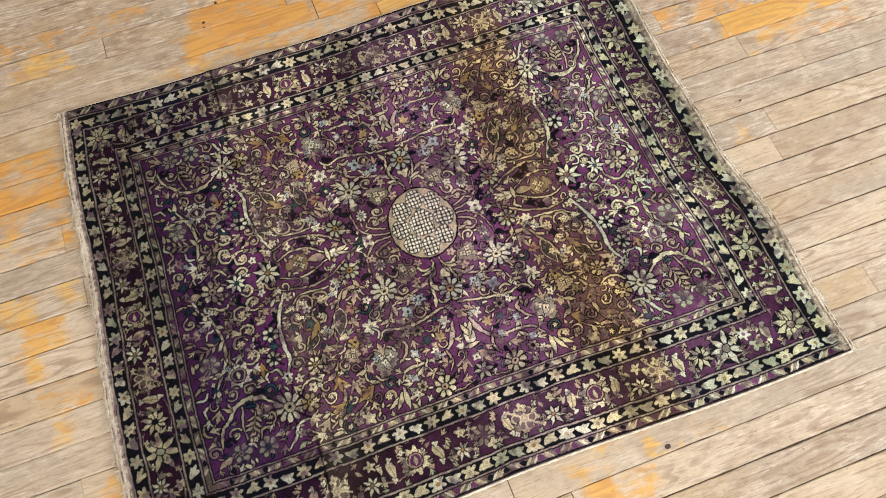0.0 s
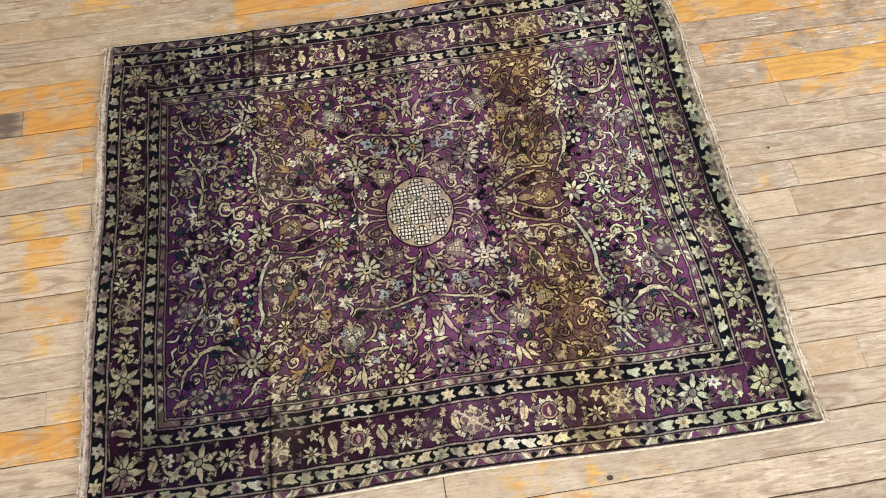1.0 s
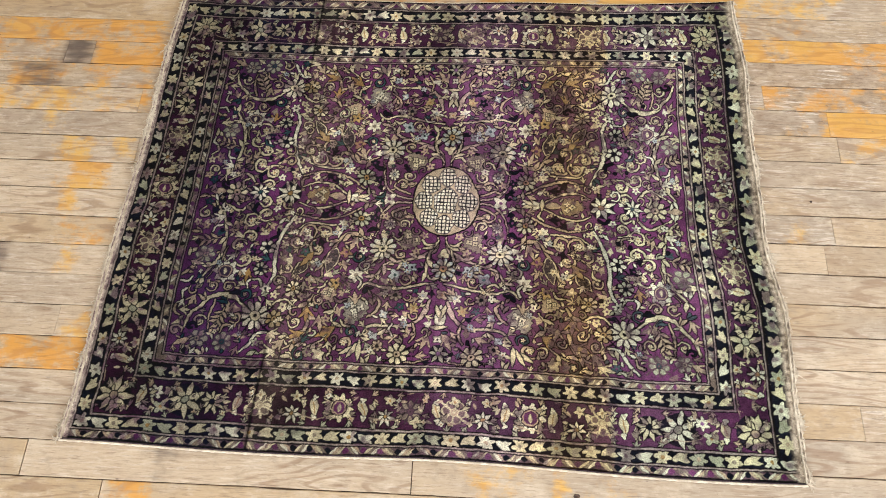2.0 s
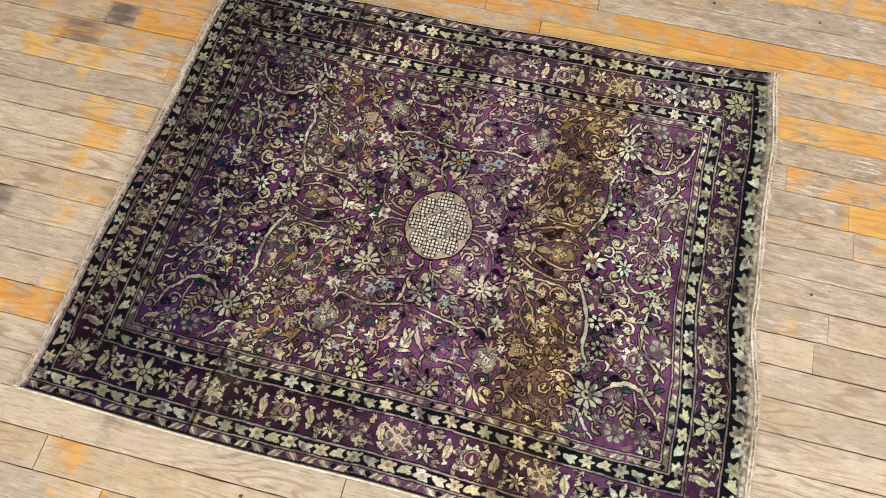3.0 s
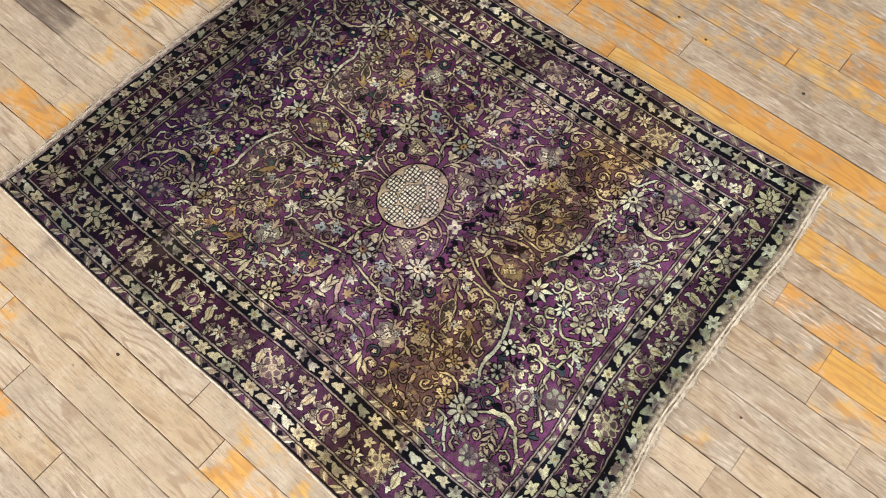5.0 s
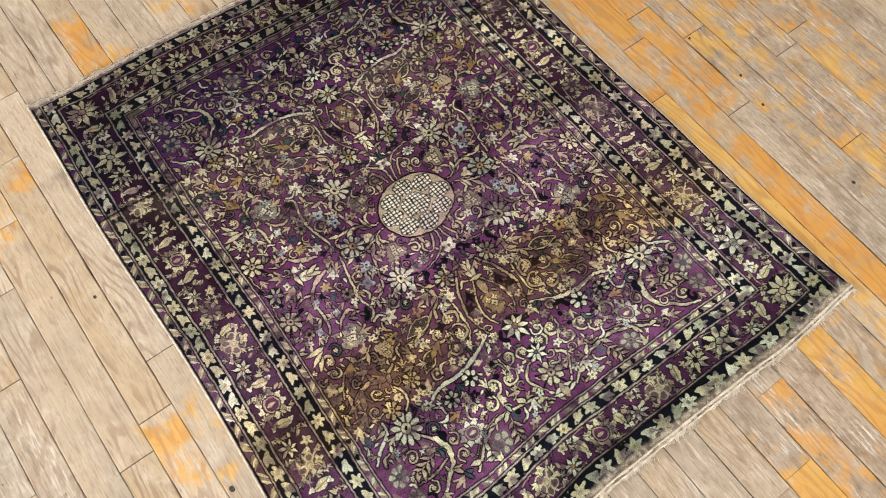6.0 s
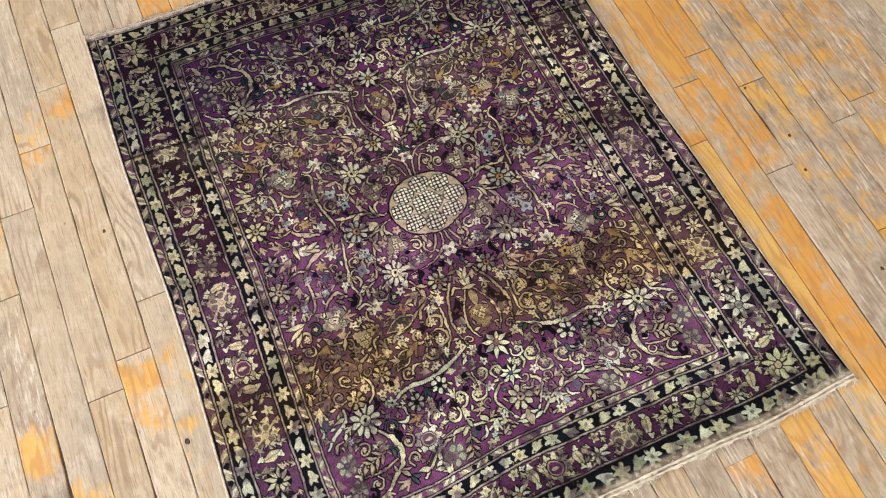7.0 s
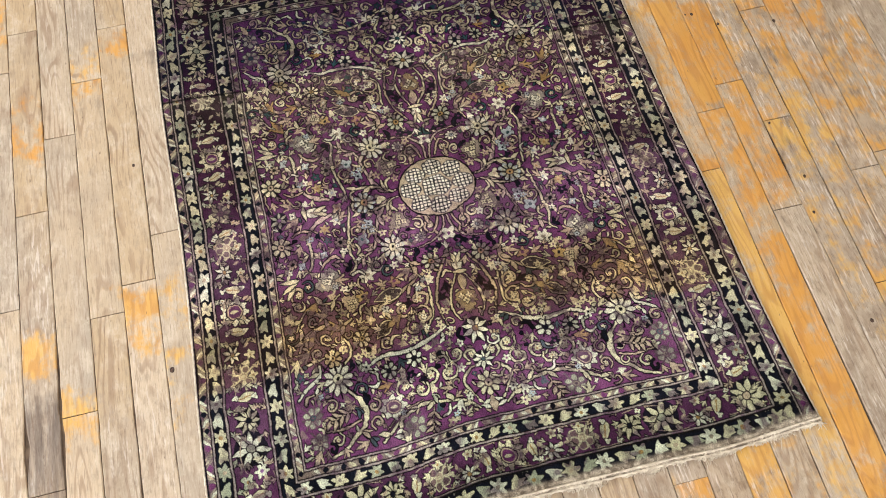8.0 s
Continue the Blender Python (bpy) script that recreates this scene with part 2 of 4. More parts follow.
def leaf(u, v, length, width, turn=0.0, colour=CREAM, rib=None, sx=1, sy=1, rim=None):
    b = Brush(u, v, length * 0.62, turn, sx, sy)
    t = np.clip(b.x / length + 0.5, 0, 1)
    half = width * np.sin(math.pi * t ** 0.8) + (-0.002) * ((t <= 0) | (t >= 1))
    d = np.abs(b.y) - half
    if rim:
        b.lay(d - 0.0022, rim)
    b.lay(d, colour)
    if rib:
        b.lay(np.maximum(np.abs(b.y) - 0.0011, np.abs(b.x) - length * 0.3), rib)


def star_leaf(u, v, length, turn=0.0, colour=CREAM, sx=1, sy=1):
    """A forked leaf such as runs between the flowers of the guard stripes."""
    for da, l, w in ((0.0, 1.0, 0.20), (0.8, 0.70, 0.17), (-0.8, 0.70, 0.17)):
        leaf(u + math.cos(turn + da) * length * 0.16 * (1 if da else -0.1), v + math.sin(turn + da) * length * 0.16, length * l, length * w, turn + da, colour, None, sx, sy)


def fan(u, v, r, turn, petal=CREAM, heart=SAND, n=7, sx=1, sy=1, rim=INK):
    """An open palmette: petals spread from a heart."""
    b = Brush(u, v, r * 1.3, turn, sx, sy)
    b.lay(b.r - r * 0.98, rim, 0.95)
    for i in range(n):
        a = turn + 2 * math.pi * (i + 0.5) / n
        l = r * (1.0 + 0.12 * math.cos(a - turn))
        leaf(u + math.cos(a) * l * 0.62, v + math.sin(a) * l * 0.62, l * 0.96, r * 0.165, a, petal, None, sx, sy, LINE)
    b.lay(b.r - r * 0.27, LINE)
    b.lay(b.r - r * 0.20, heart)


def ring_flower(u, v, r, petal=BONE, inside=PLUM, sx=1, sy=1, n=7, turn=0.0):
    for i in range(n):
        a = 2 * math.pi * i / n + turn
        blossom(u + math.cos(a) * r * 0.76, v + math.sin(a) * r * 0.76, r * 0.27, 3, petal, petal, a, sx, sy)
    b = Brush(u, v, r, 0, sx, sy)
    b.lay(np.abs(b.r - r * 0.46) - 0.0011, SAND)
    b.lay(b.r - r * 0.42, inside)
    leaf(u, v, r * 0.6, r * 0.13, math.pi / 2, CREAM, None, sx, sy)


def palmette(u, v, r, turn, petal=STONE, line=CREAM, sx=1, sy=1):
    """A pointed palmette with a saw edge and three eyes."""
    r *= 0.8
    b = Brush(u, v, r * 1.7, turn, sx, sy)
    t = np.clip((b.x / r + 1.0) / 2.2, 0, 1)
    half = r * 0.95 * np.sin(math.pi * t ** 0.55) ** 0.8 + r * 0.10 * np.sin(b.x / r * 16)
    d = np.abs(b.y) - np.where((t <= 0) | (t >= 1), -0.004, half)
    b.lay(d - 0.0018, LINE)
    b.lay(d, petal)
    for x, y in ((-0.42, 0.35), (-0.42, -0.35), (0.05, 0.0)):
        blossom(u + (math.cos(turn) * x - math.sin(turn) * y) * r, v + (math.sin(turn) * x + math.cos(turn) * y) * r, r * 0.30, 4, line, LINE, turn, sx, sy)


def spline(points, per=14):
    p = [np.asarray(q, float) for q in points]
    p = [2 * p[0] - p[1]] + p + [2 * p[-1] - p[-2]]
    out = []
    for i in range(1, len(p) - 2):
        for k in range(per):
            t = k / per
            out.append(0.5 * (2 * p[i] + (p[i + 1] - p[i - 1]) * t + (2 * p[i - 1] - 5 * p[i] + 4 * p[i + 1] - p[i + 2]) * t * t
                              + (3 * p[i] - p[i - 1] - 3 * p[i + 1] + p[i + 2]) * t ** 3))
    return np.array(out + [p[-2]])


def vine(points, width=0.0022, colour=CREAM, rim=LINE, sx=1, sy=1, swell=0.0, leaflets=False):
    path = spline(points)
    mid = (path.max(0) + path.min(0)) / 2
    b = Brush(mid[0], mid[1], np.abs(path - mid).max() + 0.008, 0, sx, sy)
    d = np.full(b.x.shape, 9.0)
    n = len(path)
    for i, (pu, pv) in enumerate(path):
        w = 0.85 * width * (0.55 + 0.45 * math.sin(math.pi * min(1, (i + 3) / n))) + swell * max(0.0, math.sin(math.pi * i / n * 2)) ** 4
        np.minimum(d, np.hypot(b.x - (pu - mid[0]), b.y - (pv - mid[1])) - w, out=d)
    if rim:
        b.lay(d - 0.0022, rim)
    b.lay(d, colour)
    if leaflets:
        for i in range(8, n - 5, 13):
            du, dv = path[i + 2] - path[i - 2]
            side = 1 if (i // 13) % 2 else -1
            a = math.atan2(dv, du) + 0.75 * side
            leaf(path[i][0] + math.cos(a) * 0.010, path[i][1] + math.sin(a) * 0.010, 0.021, 0.0036, a, colour, None, sx, sy, rim)


def curl(u, v, r, start, turns, width=0.002, colour=CREAM, sx=1, sy=1, rim=LINE):
    pts = []
    for i in range(9):
        t = i / 8
        a = start + turns * 2 * math.pi * t
        q = r * (1.0 - 0.72 * t)
        pts.append((u + math.cos(a) * q, v + math.sin(a) * q))
    vine(pts, width, colour, rim, sx, sy)


FOUR = ((1, 1), (-1, 1), (1, -1), (-1, -1))
rug_random = random.Random(11)


def four(fn, *args, **kw):
    for sx, sy in FOUR:
        fn(*args, sx=sx, sy=sy, **kw)


# bands, from the field outwards: guard, dark stripe, main border, dark stripe, guard
LEFT, RIGHT = (0.489, 0.504, 0.529, 0.588, 0.615), (0.471, 0.486, 0.511, 0.570, 0.606)
NORTH_ENDS, SOUTH_ENDS = (0.332, 0.348, 0.375, 0.444, 0.479), (0.341, 0.357, 0.386, 0.459, 0.485)
SIDE = np.where(GU < 0, 0.0, 1.0)
AU, AV = np.abs(GU + WOB_U * 0.6), np.abs(GV + WOB_V * 0.6)
OUT = []
for k in range(5):
    lim_u = LEFT[k] * (1 - SIDE) + RIGHT[k] * SIDE
    OUT.append(np.maximum(AU - lim_u, AV - np.where(GV > 0, NORTH_ENDS[k], SOUTH_ENDS[k])))


def dye_where(mask, colour):
    DYE[mask] = colour


dye_where(OUT[0] < 0, PLUM)
dye_where(OUT[0] >= 0, (0.20, 0.155, 0.115))
dye_where(OUT[1] >= 0, INK)
dye_where(OUT[2] >= 0, WINE)
DYE += ((OUT[2] >= 0) * np.clip((GU + 0.25) / 0.5, 0, 1))[..., None] * np.array((0.036, 0.013, 0.036), np.float32)
dye_where(OUT[3] >= 0, INK)
dye_where(OUT[4] >= 0, (0.115, 0.075, 0.085))


def thorn_leaf(u, v, length, turn=0.0, colour=CREAM, sx=1, sy=1):
    """A leaf with three sharp lobes and a dark outline."""
    b = Brush(u, v, length * 0.75, turn, sx, sy)
    x, y = b.x / length, np.abs(b.y) / length
    body = y - 0.22 * np.clip(1 - np.abs(x + 0.18) / 0.36, -0.2, 1)
    tip = y - 0.15 * np.clip(1 - np.abs(x - 0.16) / 0.40, -0.2, 1)
    lobe = np.maximum(np.abs(y - 0.20 - (x + 0.10) * 0.8) - 0.07, np.abs(x - 0.02) - 0.16)
    d = np.minimum(np.minimum(body, tip), lobe) * length
    b.lay(d - 0.0019, LINE, 0.9)
    b.lay(d, colour)


def fern(u, v, length, turn, colour=SAND, sx=1, sy=1):
    """A thin stem with paired leaflets."""
    cu, cv = math.cos(turn), math.sin(turn)
    vine([(u - cu * length / 2, v - cv * length / 2), (u, v + length * 0.05), (u + cu * length / 2, v + cv * length / 2)], 0.0015, colour, LINE, sx, sy)
    for q in (-0.3, 0.0, 0.28):
        for d in (0.9, -0.9):
            leaf(u + cu * length * q + math.cos(turn + d) * 0.009, v + cv * length * q + math.sin(turn + d) * 0.009, 0.018, 0.0026, turn + d, colour, None, sx, sy, LINE)


def cone(u, v, length, width, turn, sx=1, sy=1):
    """A dark scaled cone edged with a pale line."""
    leaf(u, v, length * 1.08, width * 1.2, turn, CREAM, None, sx, sy, LINE)
    leaf(u, v, length, width, turn, (0.060, 0.045, 0.050), None, sx, sy)
    cu, cv = math.cos(turn), math.sin(turn)
    for k in range(6):
        q = (k - 2.5) * length * 0.13
        side = (k % 2 - 0.5) * width * 0.8
        blossom(u + cu * q - cv * side, v + cv * q + cu * side, width * 0.30, 4, STONE, INK, k, sx, sy)


def tulip(u, v, length, turn, sx=1, sy=1):
    """A tall cup flower on a cross of small leaves."""
    cu, cv = math.cos(turn), math.sin(turn)
    leaf(u, v, length, length * 0.21, turn, BONE, None, sx, sy, LINE)
    for d in (0.30, -0.30):
        leaf(u + cu * length * 0.20 - cv * d * length * 0.35, v + cv * length * 0.20 + cu * d * length * 0.35, length * 0.6, length * 0.085, turn + d, CREAM, None, sx, sy, LINE)
    leaf(u - cu * length * 0.05, v - cv * length * 0.05, length * 0.5, length * 0.05, turn, STONE, None, sx, sy)
    leaf(u - cu * length * 0.48, v - cv * length * 0.48, length * 0.7, length * 0.075, turn + math.pi / 2, CREAM, None, sx, sy, LINE)


def field_vines():
    pink = (0.44, 0.34, 0.27)
    # round the medallion
    four(vine, [(0.064, 0.003), (0.095, 0.009), (0.120, 0.033), (0.128, 0.084)], 0.0022, pink)
    four(vine, [(0.070, 0.014), (0.086, 0.020), (0.101, 0.030), (0.098, 0.040)], 0.0022, SAND)
    four(vine, [(0.008, 0.080), (0.013, 0.106), (0.032, 0.120), (0.056, 0.130), (0.076, 0.137), (0.102, 0.145), (0.117, 0.168), (0.132, 0.187)], 0.0028, pink, swell=0.0022, leaflets=True)
    four(vine, [(0.008, 0.086), (0.021, 0.112), (0.025, 0.146), (0.018, 0.168), (0.005, 0.173)], 0.0024, CREAM, leaflets=True)
    four(vine, [(0.010, 0.179), (0.034, 0.182), (0.074, 0.190), (0.104, 0.194), (0.132, 0.187), (0.146, 0.200)], 0.0026, CREAM, INK)
    four(vine, [(0.139, 0.093), (0.166, 0.082), (0.188, 0.088), (0.204, 0.113), (0.220, 0.143), (0.220, 0.174)], 0.0030, SAND, swell=0.002, leaflets=True)
    four(vine, [(0.150, 0.104), (0.158, 0.092), (0.172, 0.090)], 0.0016, CREAM)
    # towards the long sides
    four(vine, [(0.016, 0.214), (0.026, 0.243), (0.043, 0.261), (0.060, 0.269)], 0.0036, pink, swell=0.002)
    four(vine, [(0.060, 0.269), (0.090, 0.267), (0.120, 0.269), (0.134, 0.287)], 0.0026, CREAM, INK)
    four(vine, [(0.043, 0.262), (0.040, 0.280), (0.048, 0.296)], 0.0022, SAND)
    four(vine, [(0.118, 0.210), (0.106, 0.222), (0.112, 0.240), (0.126, 0.252)], 0.0028, SAND)
    four(vine, [(0.184, 0.226), (0.194, 0.250), (0.190, 0.276), (0.206, 0.300), (0.236, 0.318)], 0.0020, CREAM, leaflets=True)
    four(vine, [(0.232, 0.214), (0.243, 0.240), (0.236, 0.268), (0.248, 0.300), (0.272, 0.318)], 0.0036, SAND, swell=0.002, leaflets=True)
    four(vine, [(0.010, 0.328), (0.040, 0.334), (0.092, 0.331)], 0.0016, SAND)
    # long strokes beside the axis
    four(vine, [(0.160, 0.022), (0.196, 0.044), (0.240, 0.054), (0.286, 0.044)], 0.0026, SAND, INK)
    four(vine, [(0.196, 0.008), (0.226, 0.026), (0.256, 0.030), (0.284, 0.018)], 0.0022, CREAM)
    four(vine, [(0.206, 0.066), (0.232, 0.064), (0.262, 0.066), (0.284, 0.082)], 0.0022, CREAM, INK)
    four(vine, [(0.288, 0.050), (0.308, 0.092), (0.316, 0.130), (0.312, 0.178), (0.322, 0.200)], 0.0042, BONE, INK)
    # the ends of the field
    four(vine, [(0.450, 0.024), (0.430, 0.050), (0.420, 0.086), (0.416, 0.123), (0.425, 0.153), (0.443, 0.183), (0.456, 0.200)], 0.0030, CREAM, leaflets=True)
    four(vine, [(0.408, 0.120), (0.417, 0.156), (0.438, 0.190)], 0.0014, SAND)
    four(vine, [(0.380, 0.026), (0.400, 0.042), (0.432, 0.026)], 0.0026, CREAM)
    four(vine, [(0.356, 0.243), (0.375, 0.226), (0.400, 0.221), (0.424, 0.228), (0.438, 0.245), (0.454, 0.262), (0.462, 0.290)], 0.0036, CREAM, swell=0.0025)
    four(vine, [(0.412, 0.232), (0.420, 0.260), (0.418, 0.292)], 0.0022, SAND)
    four(vine, [(0.304, 0.288), (0.325, 0.292), (0.338, 0.315), (0.354, 0.330)], 0.0030, BONE, INK)
    four(vine, [(0.264, 0.236), (0.282, 0.226), (0.300, 0.230), (0.312, 0.242)], 0.0022, CREAM)


def field_scrolls():
    rings = ((0.352, 0.019, 0.013, 0.4, 1.1), (0.346, 0.047, 0.016, 2.0, -1.1), (0.374, 0.064, 0.018, 3.6, 1.1), (0.368, 0.098, 0.018, 1.2, -1.1),
             (0.388, 0.118, 0.016, 4.0, 0.8), (0.375, 0.146, 0.018, 0.4, 0.9), (0.226, 0.085, 0.020, 0.6, -1.1), (0.258, 0.083, 0.018, 2.4, 1.1),
             (0.236, 0.118, 0.017, 5.0, 0.9), (0.085, 0.034, 0.012, 0.5, 0.9), (0.276, 0.104, 0.016, 3.0, -1.0), (0.166, 0.302, 0.015, 1.0, 0.9))
    for u, v, r, start, turns in rings:
        four(curl, u, v, r, start, turns, 0.0026, CREAM if u > 0.3 else SAND)
        four(blossom, u, v, r * 0.42, 6, CREAM, GOLD, start)


def field_flowers():
    ivory = (0.60, 0.56, 0.41)
    four(rosette, 0.112, 0.111, 0.0275, 10, ivory, CREAM, 0.3, tip=(0.45, 0.48, 0.41))
    four(rosette, 0.335, 0.258, 0.0300, 10, ivory, CREAM, 0.2)
    four(rosette, 0.066, 0.319, 0.0215, 8, CREAM, SAND, 0.2)
    four(rosette, 0.160, 0.047, 0.0190, 8, SAGE, GOLD, 0.1)
    four(rosette, 0.104, 0.055, 0.0125, 9, BONE, SKY, 0.3)
    four(rosette, 0.298, 0.262, 0.0180, 7, (0.34, 0.25, 0.12), GOLD, 0.4)
    four(rosette, 0.333, 0.120, 0.0165, 6, BONE, INK, 0.2)
    four(rosette, 0.340, 0.166, 0.0150, 7, SAGE, INK, 0.1)
    four(rosette, 0.448, 0.142, 0.0190, 6, SAGE, STONE, rim=(0.10, 0.07, 0.08))
    four(rosette, 0.388, 0.311, 0.0185, 7, SAGE, TEAL, 0.2, rim=(0.10, 0.06, 0.07))
    four(rosette, 0.432, 0.307, 0.0175, 6, (0.27, 0.25, 0.19), STONE, rim=(0.08, 0.05, 0.06))
    four(rosette, 0.080, 0.207, 0.0125, 7, STONE, INK)
    four(rosette, 0.105, 0.306, 0.0110, 7, SAND, LINE)
    four(rosette, 0.272, 0.203, 0.0165, 8, CREAM, GOLD, 0.3)
    four(ring_flower, 0.404, 0.172, 0.0230, BONE, (0.06, 0.03, 0.05), n=8)
    four(palmette, 0.062, 0.090, 0.0250, 0.9)
    four(palmette, 0.152, 0.243, 0.0300, 1.2, (0.27, 0.25, 0.20), BONE)
    four(palmette, 0.202, 0.210, 0.0200, 2.2, SAND, CREAM)
    four(cone, 0.206, 0.140, 0.052, 0.0105, 1.35)
    four(cone, 0.266, 0.160, 0.040, 0.0090, 0.9)
    for u, v, r, n, c, h in ((0.193, 0.061, 0.0100, 6, BONE, SAGE), (0.083, 0.167, 0.0140, 4, SKY, TEAL), (0.052, 0.148, 0.0105, 4, SKY, INK), (0.155, 0.170, 0.0155, 6, BONE, STONE),
                             (0.194, 0.188, 0.0125, 5, (0.42, 0.28, 0.10), INK), (0.030, 0.206, 0.0120, 6, BONE, SKY), (0.045, 0.233, 0.0115, 6, (0.42, 0.32, 0.14), GOLD),
                             (0.098, 0.244, 0.0085, 4, SKY, BONE), (0.113, 0.287, 0.0080, 4, SKY, SKY), (0.208, 0.325, 0.0130, 5, CREAM, SAND), (0.323, 0.204, 0.0100, 6, BONE, INK),
                             (0.181, 0.122, 0.0120, 5, (0.30, 0.17, 0.10), PLUM), (0.240, 0.182, 0.0100, 5, SAND, BONE)):
        four(blossom, u, v, r, n, c, h, rug_random.random())
    for u, v, l, a, c in ((0.170, 0.103, 0.030, 1.2, SAND), (0.255, 0.140, 0.034, 0.9, GOLD), (0.068, 0.140, 0.018, 0.2, CREAM), (0.153, 0.217, 0.026, -1.5, SAND),
                          (0.020, 0.293, 0.034, 1.1, SAND), (0.083, 0.288, 0.026, 0.3, SAND), (0.203, 0.283, 0.036, 0.6, GOLD), (0.214, 0.268, 0.028, 1.7, SAND),
                          (0.363, 0.180, 0.026, 1.5, GOLD), (0.388, 0.243, 0.028, -1.4, SAND), (0.404, 0.280, 0.026, 0.7, SAND), (0.256, 0.292, 0.034, 0.4, GOLD),
                          (0.284, 0.312, 0.030, 0.9, SAND), (0.240, 0.250, 0.030, 1.6, GOLD), (0.460, 0.316, 0.030, 0.5, SAND), (0.460, 0.160, 0.026, 2.9, CREAM),
                          (0.440, 0.060, 0.028, 0.4, BONE), (0.400, 0.074, 0.022, 1.9, SAND), (0.130, 0.136, 0.022, 0.4, CREAM), (0.180, 0.150, 0.024, 2.0, SAND),
                          (0.300, 0.326, 0.030, 0.2, CREAM), (0.455, 0.235, 0.024, 1.2, SAND)):
        four(thorn_leaf, u, v, l, a, c)
    for a in (0.5, 1.0, 1.6):
        four(leaf, 0.138 + math.cos(a) * 0.020, 0.312 + math.sin(a) * 0.004, 0.040, 0.0042, a, CREAM, None, rim=INK)
    four(fern, 0.446, 0.108, 0.040, 0.3, SAND)
    four(fern, 0.400, 0.262, 0.036, 1.2, SAND)
    # on the long axis
    for sx in (1, -1):
        blossom(0.108, 0.0, 0.015, 4, BONE, PLUM, 0.8, sx)
        tulip(0.170, 0.0, 0.044, math.pi, sx=sx)
        leaf(0.214, 0.0, 0.034, 0.008, 0, SAND, None, sx, 1, LINE)
        palmette(0.250, 0.0, 0.026, 0.0, (0.27, 0.19, 0.10), CREAM, sx=sx)
        fan(0.306, 0.0, 0.024, 0.0, BONE, GOLD, 8, sx=sx)
        fan(0.366, 0.0, 0.018, 0.3, BONE, TEAL, 8, sx=sx)
        rosette(0.412, 0.0, 0.024, 8, CREAM, SAND, sx=sx)
        leaf(0.450, 0.0, 0.030, 0.007, 0, SAND, None, sx, 1, LINE)
    # on the short axis
    for sy in (1, -1):
        blossom(0.004, 0.116, 0.012, 3, CREAM, SAND, -1.5, 1, sy)
        rosette(0.006, 0.146, 0.023, 9, SAGE, GOLD, sy=sy, tip=SKY)
        blossom(0.006, 0.201, 0.010, 4, SAND, GOLD, 0.8, 1, sy)
        tulip(0.005, 0.243, 0.046, -math.pi / 2, sy=sy)
        blossom(0.005, 0.288, 0.008, 4, BONE, INK, 0.8, 1, sy)
        fan(0.006, 0.316, 0.017, math.pi / 2, SAGE, LILAC, 6, sy=sy)


def field_fill():
    """Small thorny leaves, hooks and buds in the remaining ground."""
    r = rug_random
    tones = (CREAM, SAND, STONE, BONE, SAND, CREAM, SAGE, CREAM, (0.16, 0.11, 0.10), SAND, INK, CREAM, TEAL, SAND, BONE, SAND, CREAM)
    for i in range(4800):
        u, v = r.uniform(0.008, 0.478), r.uniform(0.006, 0.334)
        if (u / 0.072) ** 2 + (v / 0.084) ** 2 < 1:
            continue
        for sx, sy in FOUR:
            uu, vv = u * sx, v * sy
            if uu > 0.462 or vv > 0.325:
                continue
            size = 0.0016 if i > 3000 else (0.0062 if i < 900 else 0.0038)
            i0, j0 = int((uu - U0) / STEP), int((vv - V0) / STEP)
            q = int(size / STEP)
            if BUSY[max(j0 - q, 0):j0 + q + 1, max(i0 - q, 0):i0 + q + 1].max() > 0.25:
                continue
            c, kind, a = tones[(i * 7) % len(tones)], i % 7, (i * 2.399) % (2 * math.pi)
            if i > 3000:
                if kind < 4:
                    leaf(u, v, 0.0105, 0.0020, a, c, None, sx, sy, LINE)
                elif kind < 6:
                    thorn_leaf(u, v, 0.0115, a, c, sx, sy)
                else:
                    blossom(u, v, 0.0045, 4, c, GOLD, a, sx, sy)
            elif i < 900 and kind in (1, 4, 6):
                curl(u, v, 0.0125, a, 1.1, 0.0019, c if c != INK else SAND, sx, sy)
                blossom(u, v, 0.0042, 5, CREAM, GOLD, a, sx, sy)
            elif kind < 2:
                thorn_leaf(u, v, r.uniform(0.014, 0.020), a, c, sx, sy)
            elif kind == 2:
                blossom(u, v, 0.0085, 5, c, PLUM, a, sx, sy)
            elif kind == 3:
                w, h = math.cos(a) * 0.011, math.sin(a) * 0.011
                vine([(u - w, v - h), (u + h * 0.6, v - w * 0.6), (u + w, v + h)], 0.0024, c, LINE, sx, sy)
            elif kind == 4:
                curl(u, v, 0.0095, a, 0.8, 0.0016, c, sx, sy)
            elif kind == 5:
                star_leaf(u, v, 0.019, a, c, sx, sy)
            else:
                leaf(u - 0.003, v, 0.018, 0.0030, a, c, None, sx, sy, LINE)
                leaf(u + 0.003, v + 0.002, 0.018, 0.0030, a + 0.8, c, None, sx, sy, LINE)


field_vines()
field_scrolls()
field_flowers()
field_fill()


